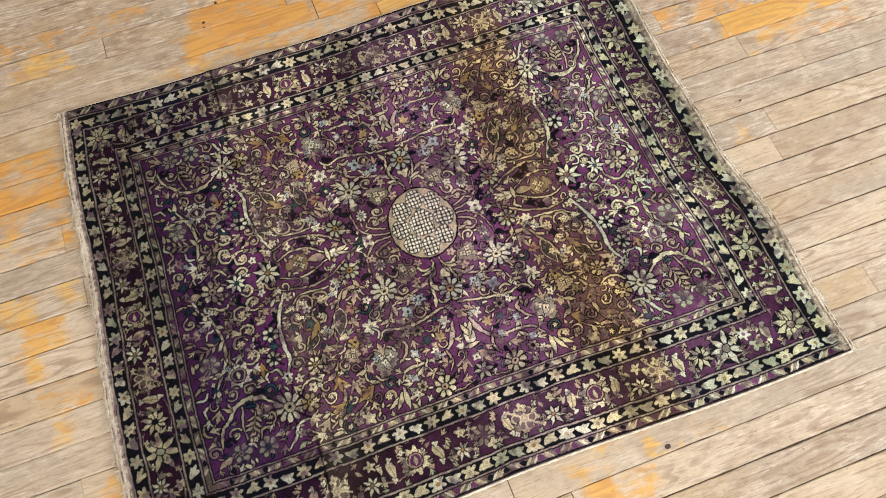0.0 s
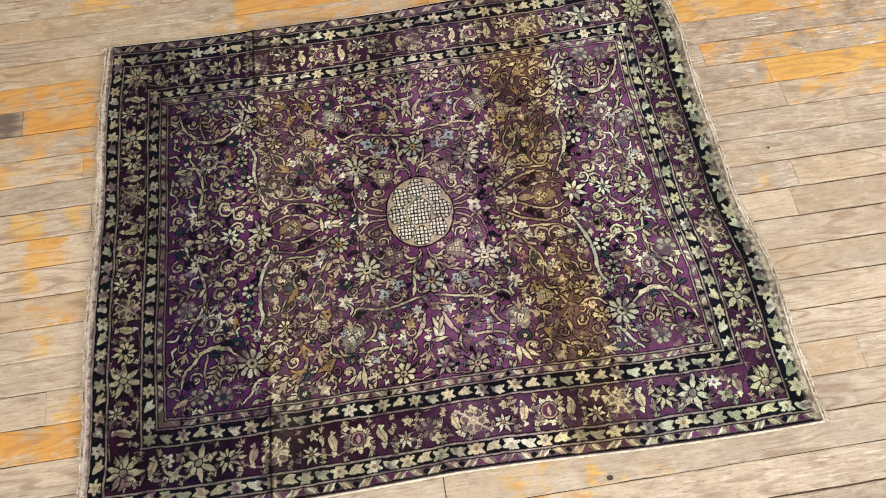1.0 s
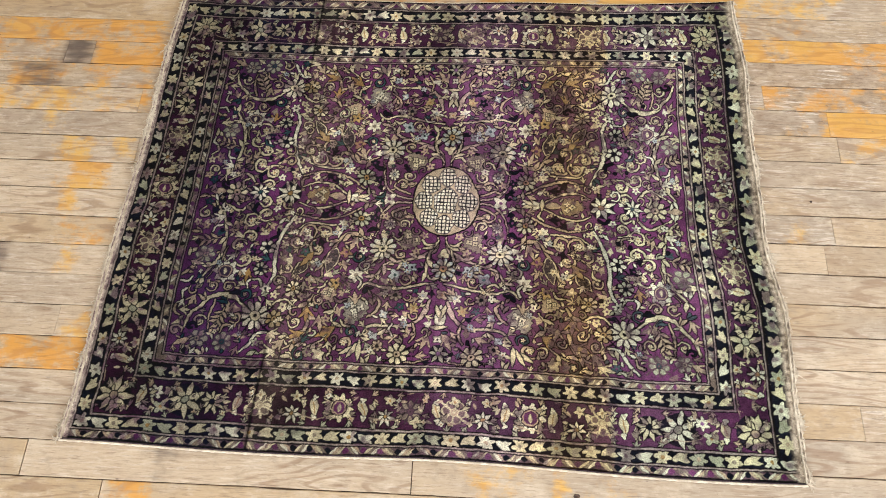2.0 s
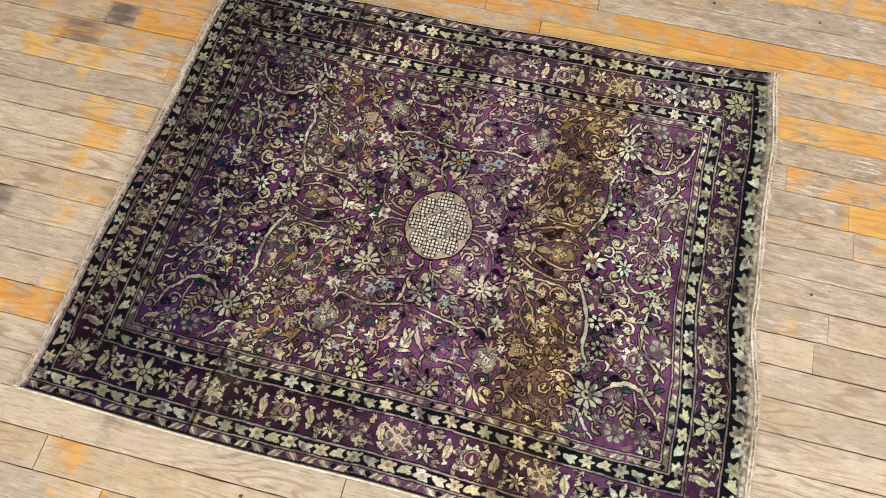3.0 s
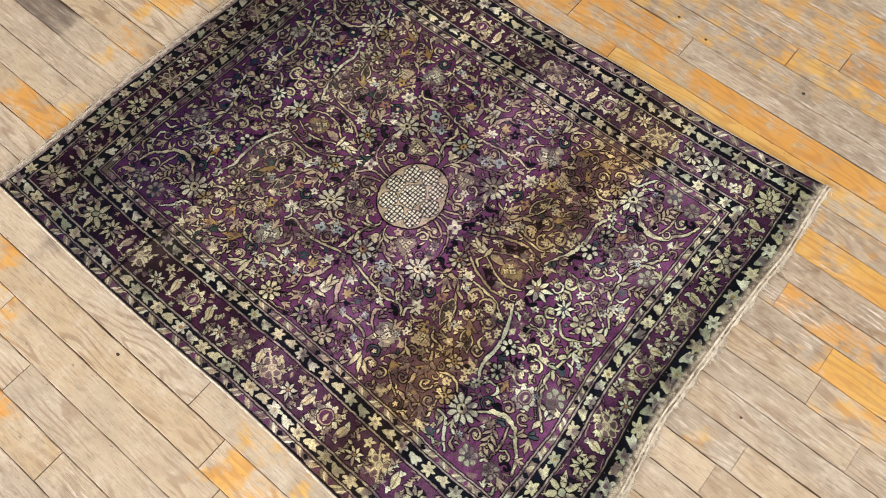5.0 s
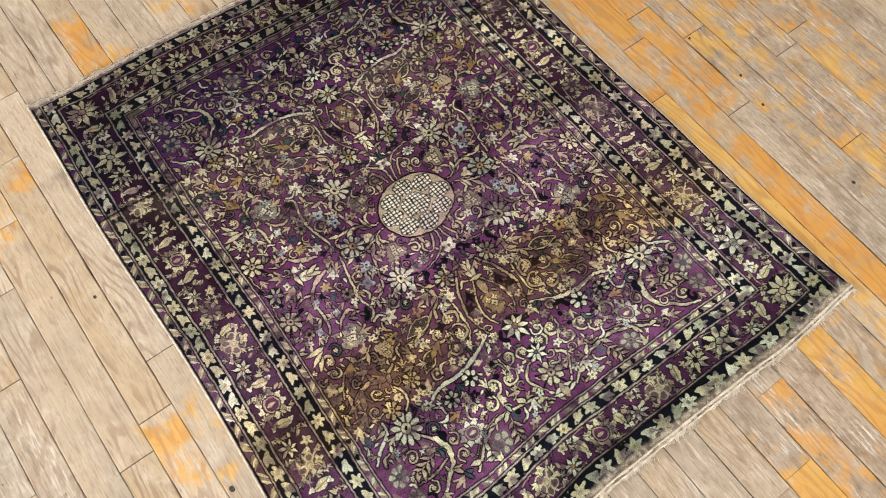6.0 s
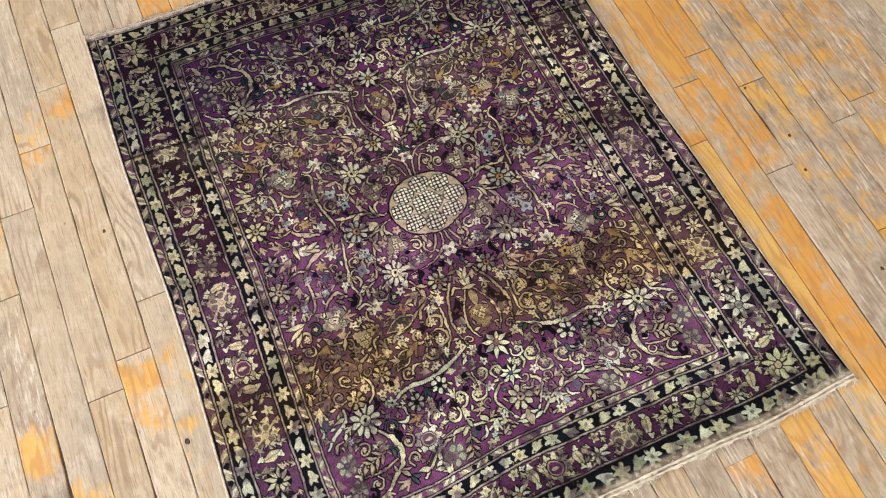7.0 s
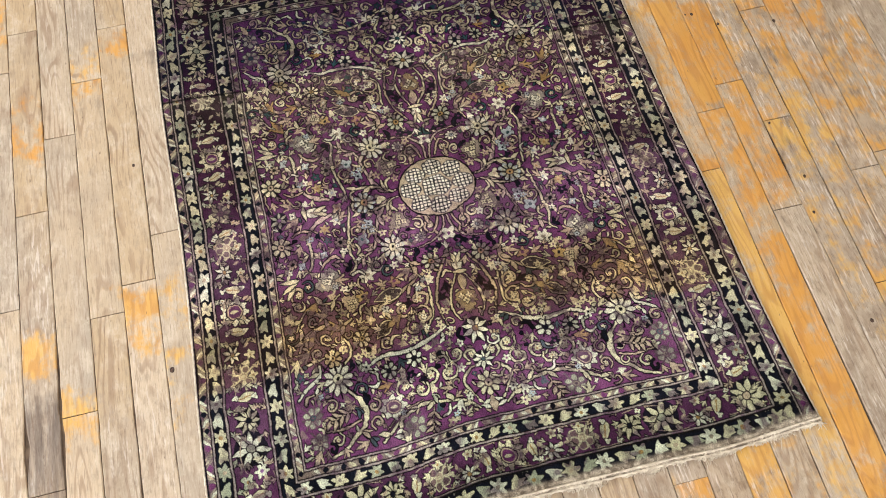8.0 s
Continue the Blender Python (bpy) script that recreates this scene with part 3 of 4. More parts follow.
def medallion_design():
    b = Brush(0.002, 0.0, 0.1)
    d = np.hypot(b.x / 0.066, b.y / 0.076)
    b.lay((d - 1.0) * 0.066 - 0.0012, LINE)
    b.lay((d - 1.0) * 0.066 + 0.0018, (0.40, 0.325, 0.21))
    spots = [(0.0, 0.0, 0.0245)] + [(math.cos(math.pi * (i / 4)), math.sin(math.pi * (i / 4)), 0.0170) for i in range(8)]
    for i, (a, c, r) in enumerate(spots):
        cu, cv = 0.002 + a * 0.0445, c * 0.0525
        q = Brush(cu, cv, 0.04)
        e = (np.hypot(q.x, q.y / 1.16) - r * (1 + 0.05 * np.sin(5 * q.a + i)))
        q.lay(e - 0.0012, STONE)
        q.lay(e, (0.68, 0.64, 0.50))
        grid = np.minimum(np.abs(((q.x / 0.0072) % 1.0) - 0.5) * 0.0072, np.abs(((q.y / 0.0076) % 1.0) - 0.5) * 0.0076)
        q.lay(np.maximum(grid - 0.0012, e), INK)
        q.lay(np.abs(e) - 0.0008, INK, 0.8)


medallion_design()


def stripe_flowers(along, across, fixed, start, end, pitch, size):
    """Flowers and forked leaves by turns along one side of a dark stripe."""
    n = int((end - start) / pitch)
    for i in range(n + 1):
        s = start + (end - start) * i / n
        u, v = (s, fixed) if along == "u" else (fixed, s)
        tone = (CREAM, BONE, CREAM, SAGE)[(i // 2 * 5 + int(fixed * 100)) % 4]
        if along == "v" and fixed > 0.5:
            tone = (CREAM, SAGE, BONE)[i % 3]
        if i % 2 == 0:
            blossom(u, v, size, 6, tone, (SAND, GOLD, STONE)[i % 3], 0.4 + i)
        else:
            star_leaf(u, v, size * 2.0, (0 if along == "u" else math.pi / 2) + (0.5 if (i // 2) % 2 else -0.5), tone)


def guard_ribs(along, fixed, start, end, half):
    n = int((end - start) / 0.030)
    for i in range(n):
        s = start + (i + 0.5) * (end - start) / n
        for k in (-1, 0, 1):
            a = 0.75 * (1 if i % 2 else -1)
            u, v = (s + k * 0.0062, fixed) if along == "u" else (fixed, s + k * 0.0062)
            leaf(u, v, half * 3.0, 0.0023, a if along == "u" else a + math.pi / 2, (BONE, SAND, CREAM, STONE)[(i * 3 + k) % 4], None)
        u, v = (s + 0.015, fixed) if along == "u" else (fixed, s + 0.015)
        leaf(u, v, half * 1.6, 0.0050, 0 if along == "u" else math.pi / 2, PLUM if (i // 3) % 2 else INK)


for sy, ends in ((1, NORTH_ENDS), (-1, SOUTH_ENDS)):
    stripe_flowers("u", "v", sy * (ends[1] + ends[2]) / 2, -0.516, 0.498, 0.0288, 0.0130)
    stripe_flowers("u", "v", sy * (ends[3] + ends[4]) / 2, -0.601, 0.590, 0.0288, 0.0148)
    guard_ribs("u", sy * (ends[0] + ends[1]) / 2, -0.490, 0.475, 0.0062)
    guard_ribs("u", sy * (ends[4] + V1) / 2, -0.620, 0.612, 0.0080)
for s, band in ((-1, LEFT), (1, RIGHT)):
    stripe_flowers("v", "u", s * (band[1] + band[2]) / 2, -0.345, 0.345, 0.0288, 0.0125 if s < 0 else 0.0135)
    stripe_flowers("v", "u", s * (band[3] + band[4]) / 2 + (0.002 if s > 0 else 0), -0.440, 0.440, 0.0288, 0.0135 if s < 0 else 0.0160)
    guard_ribs("v", s * (band[0] + band[1]) / 2, -0.335, 0.335, 0.0066)
    if s < 0:
        guard_ribs("v", s * (band[4] + 0.011), -0.470, 0.470, 0.0085)


def border_motif(kind, u, v, face, i):
    """face: the direction across the border, in radians."""
    along = face + math.pi / 2
    cu, cv, au, av = math.cos(face), math.sin(face), math.cos(along), math.sin(along)
    if kind == "corner":
        fan(u, v, 0.031, 0.3, CREAM, SAND, 9)
    elif kind == "lotus":
        fan(u, v, 0.030, along, BONE if i % 2 else CREAM, SAGE, 7)
    elif kind == "fan":
        fan(u, v, 0.021, face, CREAM, INK, 9)
    elif kind == "bar":
        leaf(u, v, 0.034, 0.0075, face + 0.25 * (1 if i % 2 else -1), CREAM, GOLD, rim=(0.03, 0.01, 0.02))
        for s in (1, -1):
            blossom(u + cu * 0.0165 * s, v + cv * 0.0165 * s, 0.0055, 3, BONE, CREAM, i)
    elif kind == "ring":
        ring_flower(u, v, 0.025, BONE if i % 2 else CREAM, n=9)
    elif kind == "outline":
        rosette(u, v, 0.021, 6, (0.15, 0.10, 0.09), SAND, i, rim=CREAM)
        blossom(u - cu * 0.018, v - cv * 0.018, 0.009, 4, CREAM, GOLD, i)
    elif kind == "grey":
        rosette(u, v, 0.021, 8, STONE, (0.10, 0.05, 0.07), i, rim=(0.05, 0.03, 0.04))
        blossom(u + cu * 0.02 + au * 0.01, v + cv * 0.02 + av * 0.01, 0.010, 4, CREAM, SAND, i)
    elif kind == "pair":
        fan(u + cu * 0.012, v + cv * 0.012, 0.016, face, BONE, GOLD, 7, rim=WINE)
        blossom(u - cu * 0.019 + au * 0.006, v - cv * 0.019 + av * 0.006, 0.0095, 5, CREAM, GOLD, i)
    elif kind == "trio":
        blossom(u + cu * 0.014 + au * 0.006, v + cv * 0.014 + av * 0.006, 0.0125, 4, SAGE, GOLD, i)
        blossom(u - cu * 0.012 - au * 0.006, v - cv * 0.012 - av * 0.006, 0.0125, 6, BONE, LILAC, i)
        blossom(u - cu * 0.016 + au * 0.014, v - cv * 0.016 + av * 0.014, 0.0075, 3, CREAM, CREAM, i)
    for s in (1, -1):
        blossom(u + au * 0.022 * s + cu * 0.020 * (1 if (i + s) % 3 else -1), v + av * 0.022 * s + cv * 0.020 * (1 if (i + s) % 3 else -1), 0.0052, 4, (CREAM, SAND, BONE)[i % 3], GOLD, i)
    for q in range(4):
        a, side = i * 2.3 + q * 1.9, (1 if q % 2 else -1)
        thorn_leaf(u + au * 0.019 * side + cu * 0.024 * (q - 1.5) * 0.8, v + av * 0.019 * side + cv * 0.024 * (q - 1.5) * 0.8, 0.0125, a, (SAND, CREAM, STONE, SAGE)[q])
    for q in range(3):
        a = i * 1.7 + q * 2.1
        leaf(u + math.cos(a) * 0.006 + au * (0.021 if q % 2 else -0.021) * 0.9, v + math.sin(a) * 0.006 + av * (0.021 if q % 2 else -0.021) * 0.9 + cv * 0.018 * (q - 1), 0.013, 0.0028, a,
             (SAND, CREAM, STONE)[q])


LONG = (("grey", -0.033), ("bar", 0.012), ("outline", 0.042), ("pair", 0.092), ("bar", 0.128), ("ring", 0.170), ("bar", 0.206), ("pair", 0.248), ("outline", 0.291),
        ("bar", 0.328), ("fan", 0.368), ("lotus", 0.416), ("trio", 0.463), ("bar", 0.494),
        ("pair", -0.078), ("bar", -0.117), ("ring", -0.159), ("bar", -0.200), ("pair", -0.240), ("outline", -0.298), ("bar", -0.339), ("fan", -0.382), ("lotus", -0.432),
        ("trio", -0.480), ("bar", -0.510))
SHORT = (("ring", 0.0), ("bar", 0.040), ("pair", 0.072), ("outline", 0.122), ("bar", 0.163), ("fan", 0.205), ("lotus", 0.260), ("pair", 0.318), ("bar", 0.355))
for sy in (1, -1):
    for i, (kind, u) in enumerate(LONG):
        border_motif(kind, u, sy * (0.410 if sy > 0 else 0.423), math.pi / 2 * sy, i)
    for k in range(9):
        u = -0.54 + k * 0.125
        vine([(u, sy * 0.391), (u + 0.03, sy * 0.385), (u + 0.06, sy * 0.388)], 0.0013, SAND, None)
        vine([(u + 0.06, sy * 0.437), (u + 0.09, sy * 0.442), (u + 0.12, sy * 0.437)], 0.0013, SAND, None)
for s, band in ((-1, LEFT), (1, RIGHT)):
    mid = s * (band[2] + band[3]) / 2
    for i, (kind, v) in enumerate(SHORT):
        for sy in ((1, -1) if v else (1,)):
            border_motif(kind, mid, v * sy, 0 if s > 0 else math.pi, i)
    for k in range(7):
        v = -0.40 + k * 0.12
        vine([(mid - 0.023, v), (mid - 0.027, v + 0.03), (mid - 0.022, v + 0.06)], 0.0013, SAND, None)
        vine([(mid + 0.022, v + 0.05), (mid + 0.026, v + 0.08), (mid + 0.022, v + 0.11)], 0.0013, SAND, None)
    for sy in (1, -1):
        border_motif("corner", mid, sy * (0.410 if sy > 0 else 0.423), 0, 0)

# fine lines between the bands
for k, width in ((0, 0.0011), (1, 0.0012), (2, 0.0014), (3, 0.0015), (4, 0.0012)):
    for off, tone, w in ((0.0, LINE, width + 0.0022), (0.0, (0.34, 0.28, 0.24), width)):
        al = np.clip(0.5 - (np.abs(OUT[k] - off) - w) / (STEP * 1.2), 0, 1)[..., None]
        DYE += (np.asarray(tone, np.float32) - DYE) * al
rimline = np.clip((AV - 0.4995) / 0.0012, 0, 1)[..., None]
DYE += (np.asarray(LINE, np.float32) - DYE) * rimline
al = (np.clip(1 - np.abs(GU - 0.573) / 0.0035, 0, 1) * (AV < 0.47))[..., None]
DYE += (np.asarray(LINE, np.float32) - DYE) * np.clip(al * 1.4, 0, 0.9)


def small_daisies(count, seed):
    """Small bright buds scattered through the field."""
    r = random.Random(seed)
    for k in range(count):
        u, v = r.uniform(0.05, 0.45), r.uniform(0.03, 0.33)
        if (u / 0.085) ** 2 + (v / 0.095) ** 2 > 1:
            four(blossom, u, v, r.uniform(0.004, 0.007), 5, (BONE, CREAM, SKY)[k % 3], (GOLD, INK)[k % 2], r.random())
            four(leaf, u + 0.009, v + 0.004, 0.012, 0.0024, r.uniform(0, 6), CREAM)


small_daisies(34, 9)


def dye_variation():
    """Abrash, fading and brown stains of an old rug; sheen, fold shading painted in."""
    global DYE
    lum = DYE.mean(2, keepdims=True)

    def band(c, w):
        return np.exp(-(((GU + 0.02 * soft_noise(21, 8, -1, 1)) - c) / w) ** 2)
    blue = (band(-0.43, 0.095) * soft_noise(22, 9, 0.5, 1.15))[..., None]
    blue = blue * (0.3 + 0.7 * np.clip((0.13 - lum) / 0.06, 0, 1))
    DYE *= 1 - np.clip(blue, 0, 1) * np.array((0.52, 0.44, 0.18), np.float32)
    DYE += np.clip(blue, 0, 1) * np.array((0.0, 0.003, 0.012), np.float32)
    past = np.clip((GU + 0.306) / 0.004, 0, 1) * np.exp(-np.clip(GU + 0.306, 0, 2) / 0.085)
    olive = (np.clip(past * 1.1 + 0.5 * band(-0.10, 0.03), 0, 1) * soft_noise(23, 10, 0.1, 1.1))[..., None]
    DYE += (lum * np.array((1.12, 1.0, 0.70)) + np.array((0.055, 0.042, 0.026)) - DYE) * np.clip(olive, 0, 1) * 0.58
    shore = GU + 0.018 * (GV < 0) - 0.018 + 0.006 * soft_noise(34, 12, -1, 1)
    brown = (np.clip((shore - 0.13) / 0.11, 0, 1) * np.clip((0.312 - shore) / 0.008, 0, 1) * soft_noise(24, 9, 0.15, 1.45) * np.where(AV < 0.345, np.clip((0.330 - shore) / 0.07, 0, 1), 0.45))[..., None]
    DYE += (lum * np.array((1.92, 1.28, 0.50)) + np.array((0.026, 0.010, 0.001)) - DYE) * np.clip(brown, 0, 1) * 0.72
    # pale bands: abrash together with the pile's sheen, added as colour
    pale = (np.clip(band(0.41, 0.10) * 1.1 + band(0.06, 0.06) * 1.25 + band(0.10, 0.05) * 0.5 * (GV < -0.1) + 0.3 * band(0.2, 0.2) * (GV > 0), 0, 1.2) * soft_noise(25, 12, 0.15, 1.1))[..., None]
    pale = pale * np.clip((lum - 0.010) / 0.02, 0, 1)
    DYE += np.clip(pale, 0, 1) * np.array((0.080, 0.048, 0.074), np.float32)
    # darker bands: deeper dye to the west, elsewhere fold shading painted in
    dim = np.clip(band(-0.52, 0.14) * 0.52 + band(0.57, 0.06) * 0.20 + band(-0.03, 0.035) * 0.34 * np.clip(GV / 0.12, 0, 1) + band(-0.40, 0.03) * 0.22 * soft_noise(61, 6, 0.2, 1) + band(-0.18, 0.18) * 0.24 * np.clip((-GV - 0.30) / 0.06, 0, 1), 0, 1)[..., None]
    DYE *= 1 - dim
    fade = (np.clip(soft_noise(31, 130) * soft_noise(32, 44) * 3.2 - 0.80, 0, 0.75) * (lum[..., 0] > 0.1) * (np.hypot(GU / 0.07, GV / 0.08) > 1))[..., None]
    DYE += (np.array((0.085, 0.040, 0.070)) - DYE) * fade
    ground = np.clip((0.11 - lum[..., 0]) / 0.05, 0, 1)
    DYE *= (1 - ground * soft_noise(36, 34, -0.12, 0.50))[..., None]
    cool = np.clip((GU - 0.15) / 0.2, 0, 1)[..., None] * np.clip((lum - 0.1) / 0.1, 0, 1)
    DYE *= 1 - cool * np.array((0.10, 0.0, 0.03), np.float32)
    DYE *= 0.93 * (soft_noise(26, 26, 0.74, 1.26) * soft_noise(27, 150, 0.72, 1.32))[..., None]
    # light and shade of the rug's waves, painted as random stripes
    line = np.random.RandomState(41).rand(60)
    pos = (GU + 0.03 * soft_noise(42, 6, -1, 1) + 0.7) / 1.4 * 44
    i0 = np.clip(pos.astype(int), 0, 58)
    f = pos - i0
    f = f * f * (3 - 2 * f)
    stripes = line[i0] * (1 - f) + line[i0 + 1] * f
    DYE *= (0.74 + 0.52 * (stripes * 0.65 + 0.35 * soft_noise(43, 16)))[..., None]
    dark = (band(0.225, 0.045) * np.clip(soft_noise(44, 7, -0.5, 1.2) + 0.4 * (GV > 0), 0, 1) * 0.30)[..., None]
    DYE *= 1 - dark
    # shade of the crease darkened into the dye, strongest in the borders
    fold_shade = np.exp(-((GU + 0.306 + 0.004 * np.sin(GV * 9)) / 0.0028) ** 2) * np.clip((AV - 0.25) / 0.1, 0.2, 1) * 0.9
    DYE *= 1 - fold_shade[..., None]
    # pile worn to the cotton along both ends
    worn = np.clip((GU - 0.594) / 0.018, 0, 1) * soft_noise(28, 170, -0.1, 1.3) + np.clip((-0.617 - GU) / 0.010, 0, 1) * soft_noise(29, 200, 0.2, 0.9)
    DYE += (np.array((0.40, 0.34, 0.25)) - DYE) * np.clip(worn, 0, 0.85)[..., None]
    # bare, matted wool beyond the last stripe
    bare = np.clip((GU - 0.598) / 0.007, 0, 1) * 0.85
    fleck = np.clip(soft_noise(51, 230) * 1.3 - 0.15 + soft_noise(52, 60, -0.35, 0.35), 0, 1)[..., None]
    matted = np.array((0.17, 0.135, 0.095)) * (1 - fleck) + np.array((0.64, 0.565, 0.43)) * fleck
    DYE += (matted - DYE) * bare[..., None]
    pink = np.array((0.17, 0.11, 0.115)) * (1 - fleck) + np.array((0.64, 0.54, 0.45)) * fleck
    DYE += (pink - DYE) * (np.clip((-0.614 - GU) / 0.007, 0, 1) * 0.85)[..., None]
    DYE = np.clip(DYE, 0.004, 0.8)


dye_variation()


def lie(u, v):
    """Where the point (u, v) of the design lies on the floor, in metres."""
    t = np.clip((-v - 0.03) / 0.19, 0, 1)
    pull = 0.019 * t * t * (3 - 2 * t) + 0.004 * np.exp(-((v - 0.33) / 0.06) ** 2) - 0.006 * np.exp(-((v - 0.50) / 0.07) ** 2)
    x = u + np.clip(u / 0.55, 0, 1) ** 1.4 * pull
    left = np.clip(-u / 0.63, 0, 1) ** 5
    x = x + left * (0.012 * v + 0.003 * np.sin(v * 14 + 0.6))
    y = np.where(v > 0, v * np.where(u > 0, 1.014 + 0.115 * u, 1.014 + 0.026 * u), v * (1.0 + 0.012 * np.abs(u)))
    y = y + 0.003 * np.sin(u * 9 + 1.0) * np.abs(v) * 2
    return K * x, K * y


def rug_height(u, v):
    wave = 0.0016 * np.sin(u * 17 + 2 * np.sin(v * 7)) + 0.0013 * np.sin(v * 21 + 1.5 * np.sin(u * 6)) + 0.0018 * np.exp(-((u + 0.306) / 0.012) ** 2)
    edge = np.clip((u - 0.53) / 0.09, 0, 1) ** 2 * (0.004 + 0.004 * np.sin(v * 23 + 1.0))
    return 0.0075 + wave + edge


RX_, RY_ = lie(GU, GV)
RH = rug_height(GU, GV) + (np.random.RandomState(3).rand(NV, NU) - 0.5) * 0.0009
POS = np.stack([RX_, RY_, RH], -1)

rug = tagged(new("rug"), "faded purple wool rug with cream flowers on bare boards", "rug")


def sheet_part(name, cells, label):
    """The part of the sheet whose cells are set, with its own dye."""
    j, i = np.nonzero(cells)
    quads = np.stack([j * NU + i, j * NU + i + 1, (j + 1) * NU + i + 1, (j + 1) * NU + i], 1)
    used, idx = np.unique(quads.ravel(), return_inverse=True)
    me = bpy.data.meshes.new(name)
    me.vertices.add(len(used))
    me.loops.add(len(idx))
    me.polygons.add(len(quads))
    me.vertices.foreach_set("co", POS.reshape(-1, 3)[used].astype(np.float32).ravel())
    me.loops.foreach_set("vertex_index", idx.astype(np.int32))
    me.polygons.foreach_set("loop_start", np.arange(0, len(idx), 4, dtype=np.int32))
    me.update(calc_edges=True)
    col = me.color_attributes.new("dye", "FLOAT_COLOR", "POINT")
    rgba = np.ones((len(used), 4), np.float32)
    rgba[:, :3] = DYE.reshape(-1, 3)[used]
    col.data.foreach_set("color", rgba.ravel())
    me.materials.append(PILE)
    me.shade_smooth()
    ob = new(name, me)
    ob.parent = rug
    return tagged(ob, label) if label else ob


CELL = [o[:-1, :-1] for o in OUT]
ROUND = np.hypot((GU[:-1, :-1] - 0.002) / 0.0675, GV[:-1, :-1] / 0.0775) < 1
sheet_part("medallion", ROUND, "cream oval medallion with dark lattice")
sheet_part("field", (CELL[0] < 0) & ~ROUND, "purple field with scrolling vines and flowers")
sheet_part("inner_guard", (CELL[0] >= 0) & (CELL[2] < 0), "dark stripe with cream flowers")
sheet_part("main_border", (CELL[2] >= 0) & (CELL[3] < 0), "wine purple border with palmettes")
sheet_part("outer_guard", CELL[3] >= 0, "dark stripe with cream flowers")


def part(name, me, parent, label=""):
    ob = new(name, me)
    ob.parent = parent
    return tagged(ob, label) if label else ob


def backing():
    n, m = 60, 46
    g = [lie(np.array(U0 + (U1 - U0) * i / n), np.array(V0 + (V1 - V0) * j / m)) for j in range(m + 1) for i in range(n + 1)]
    verts = [(float(x), float(y), 0.0012) for x, y in g]
    faces = [(j * (n + 1) + i, j * (n + 1) + i + 1, (j + 1) * (n + 1) + i + 1, (j + 1) * (n + 1) + i) for j in range(m) for i in range(n)]
    part("backing", mesh_of("backing", verts, faces, JUTE), rug, "coarse brown backing")


backing()


def tube(path, radius, sides=6, twist=0.0):
    verts, faces = [], []
    for k, p in enumerate(path):
        a, c = Vector(path[max(k - 1, 0)]), Vector(path[min(k + 1, len(path) - 1)])
        d = (c - a).normalized()
        side = d.cross(Vector((0, 0, 1)))
        side = side.normalized() if side.length > 1e-6 else Vector((1, 0, 0))
        up = side.cross(d)
        r = radius(k) if callable(radius) else radius
        for s in range(sides):
            t = 2 * math.pi * s / sides + twist * k
            verts.append(tuple(Vector(p) + side * math.cos(t) * r + up * math.sin(t) * r))
    for k in range(len(path) - 1):
        for s in range(sides):
            n = (s + 1) % sides
            faces.append((k * sides + s, k * sides + n, (k + 1) * sides + n, (k + 1) * sides + s))
    return verts, faces


def selvedge(v, name, radius, lift, push, label, mat):
    """An overcast cord along a long side."""
    path = []
    for k in range(420):
        u = U0 + (U1 - U0) * k / 419
        x, y = lie(np.array(u), np.array(v))
        h = float(rug_height(np.array(u), np.array(v)))
        path.append((float(x), float(y) + push, h * 0.5 + lift))
    verts, faces = tube(path, lambda k: radius * (1 + 0.22 * math.sin(k * 1.3)), 7)
    part(name, mesh_of(name, verts, faces, mat, True), rug, label)


WOOL_DARK = plain_material("dark_overcast_wool", (0.06, 0.035, 0.045), (0.02, 0.014, 0.016), 160, 0.95)
for v, s in ((V0, -1), (V1, 1)):
    selvedge(v, "selvedge", 0.0013, 0.0008, s * 0.0002, "dark overcast edge cord", WOOL_DARK)
    selvedge(v, "edge_cord", 0.0021, -0.0008, s * 0.0030, "pale cotton edge cord", COTTON)


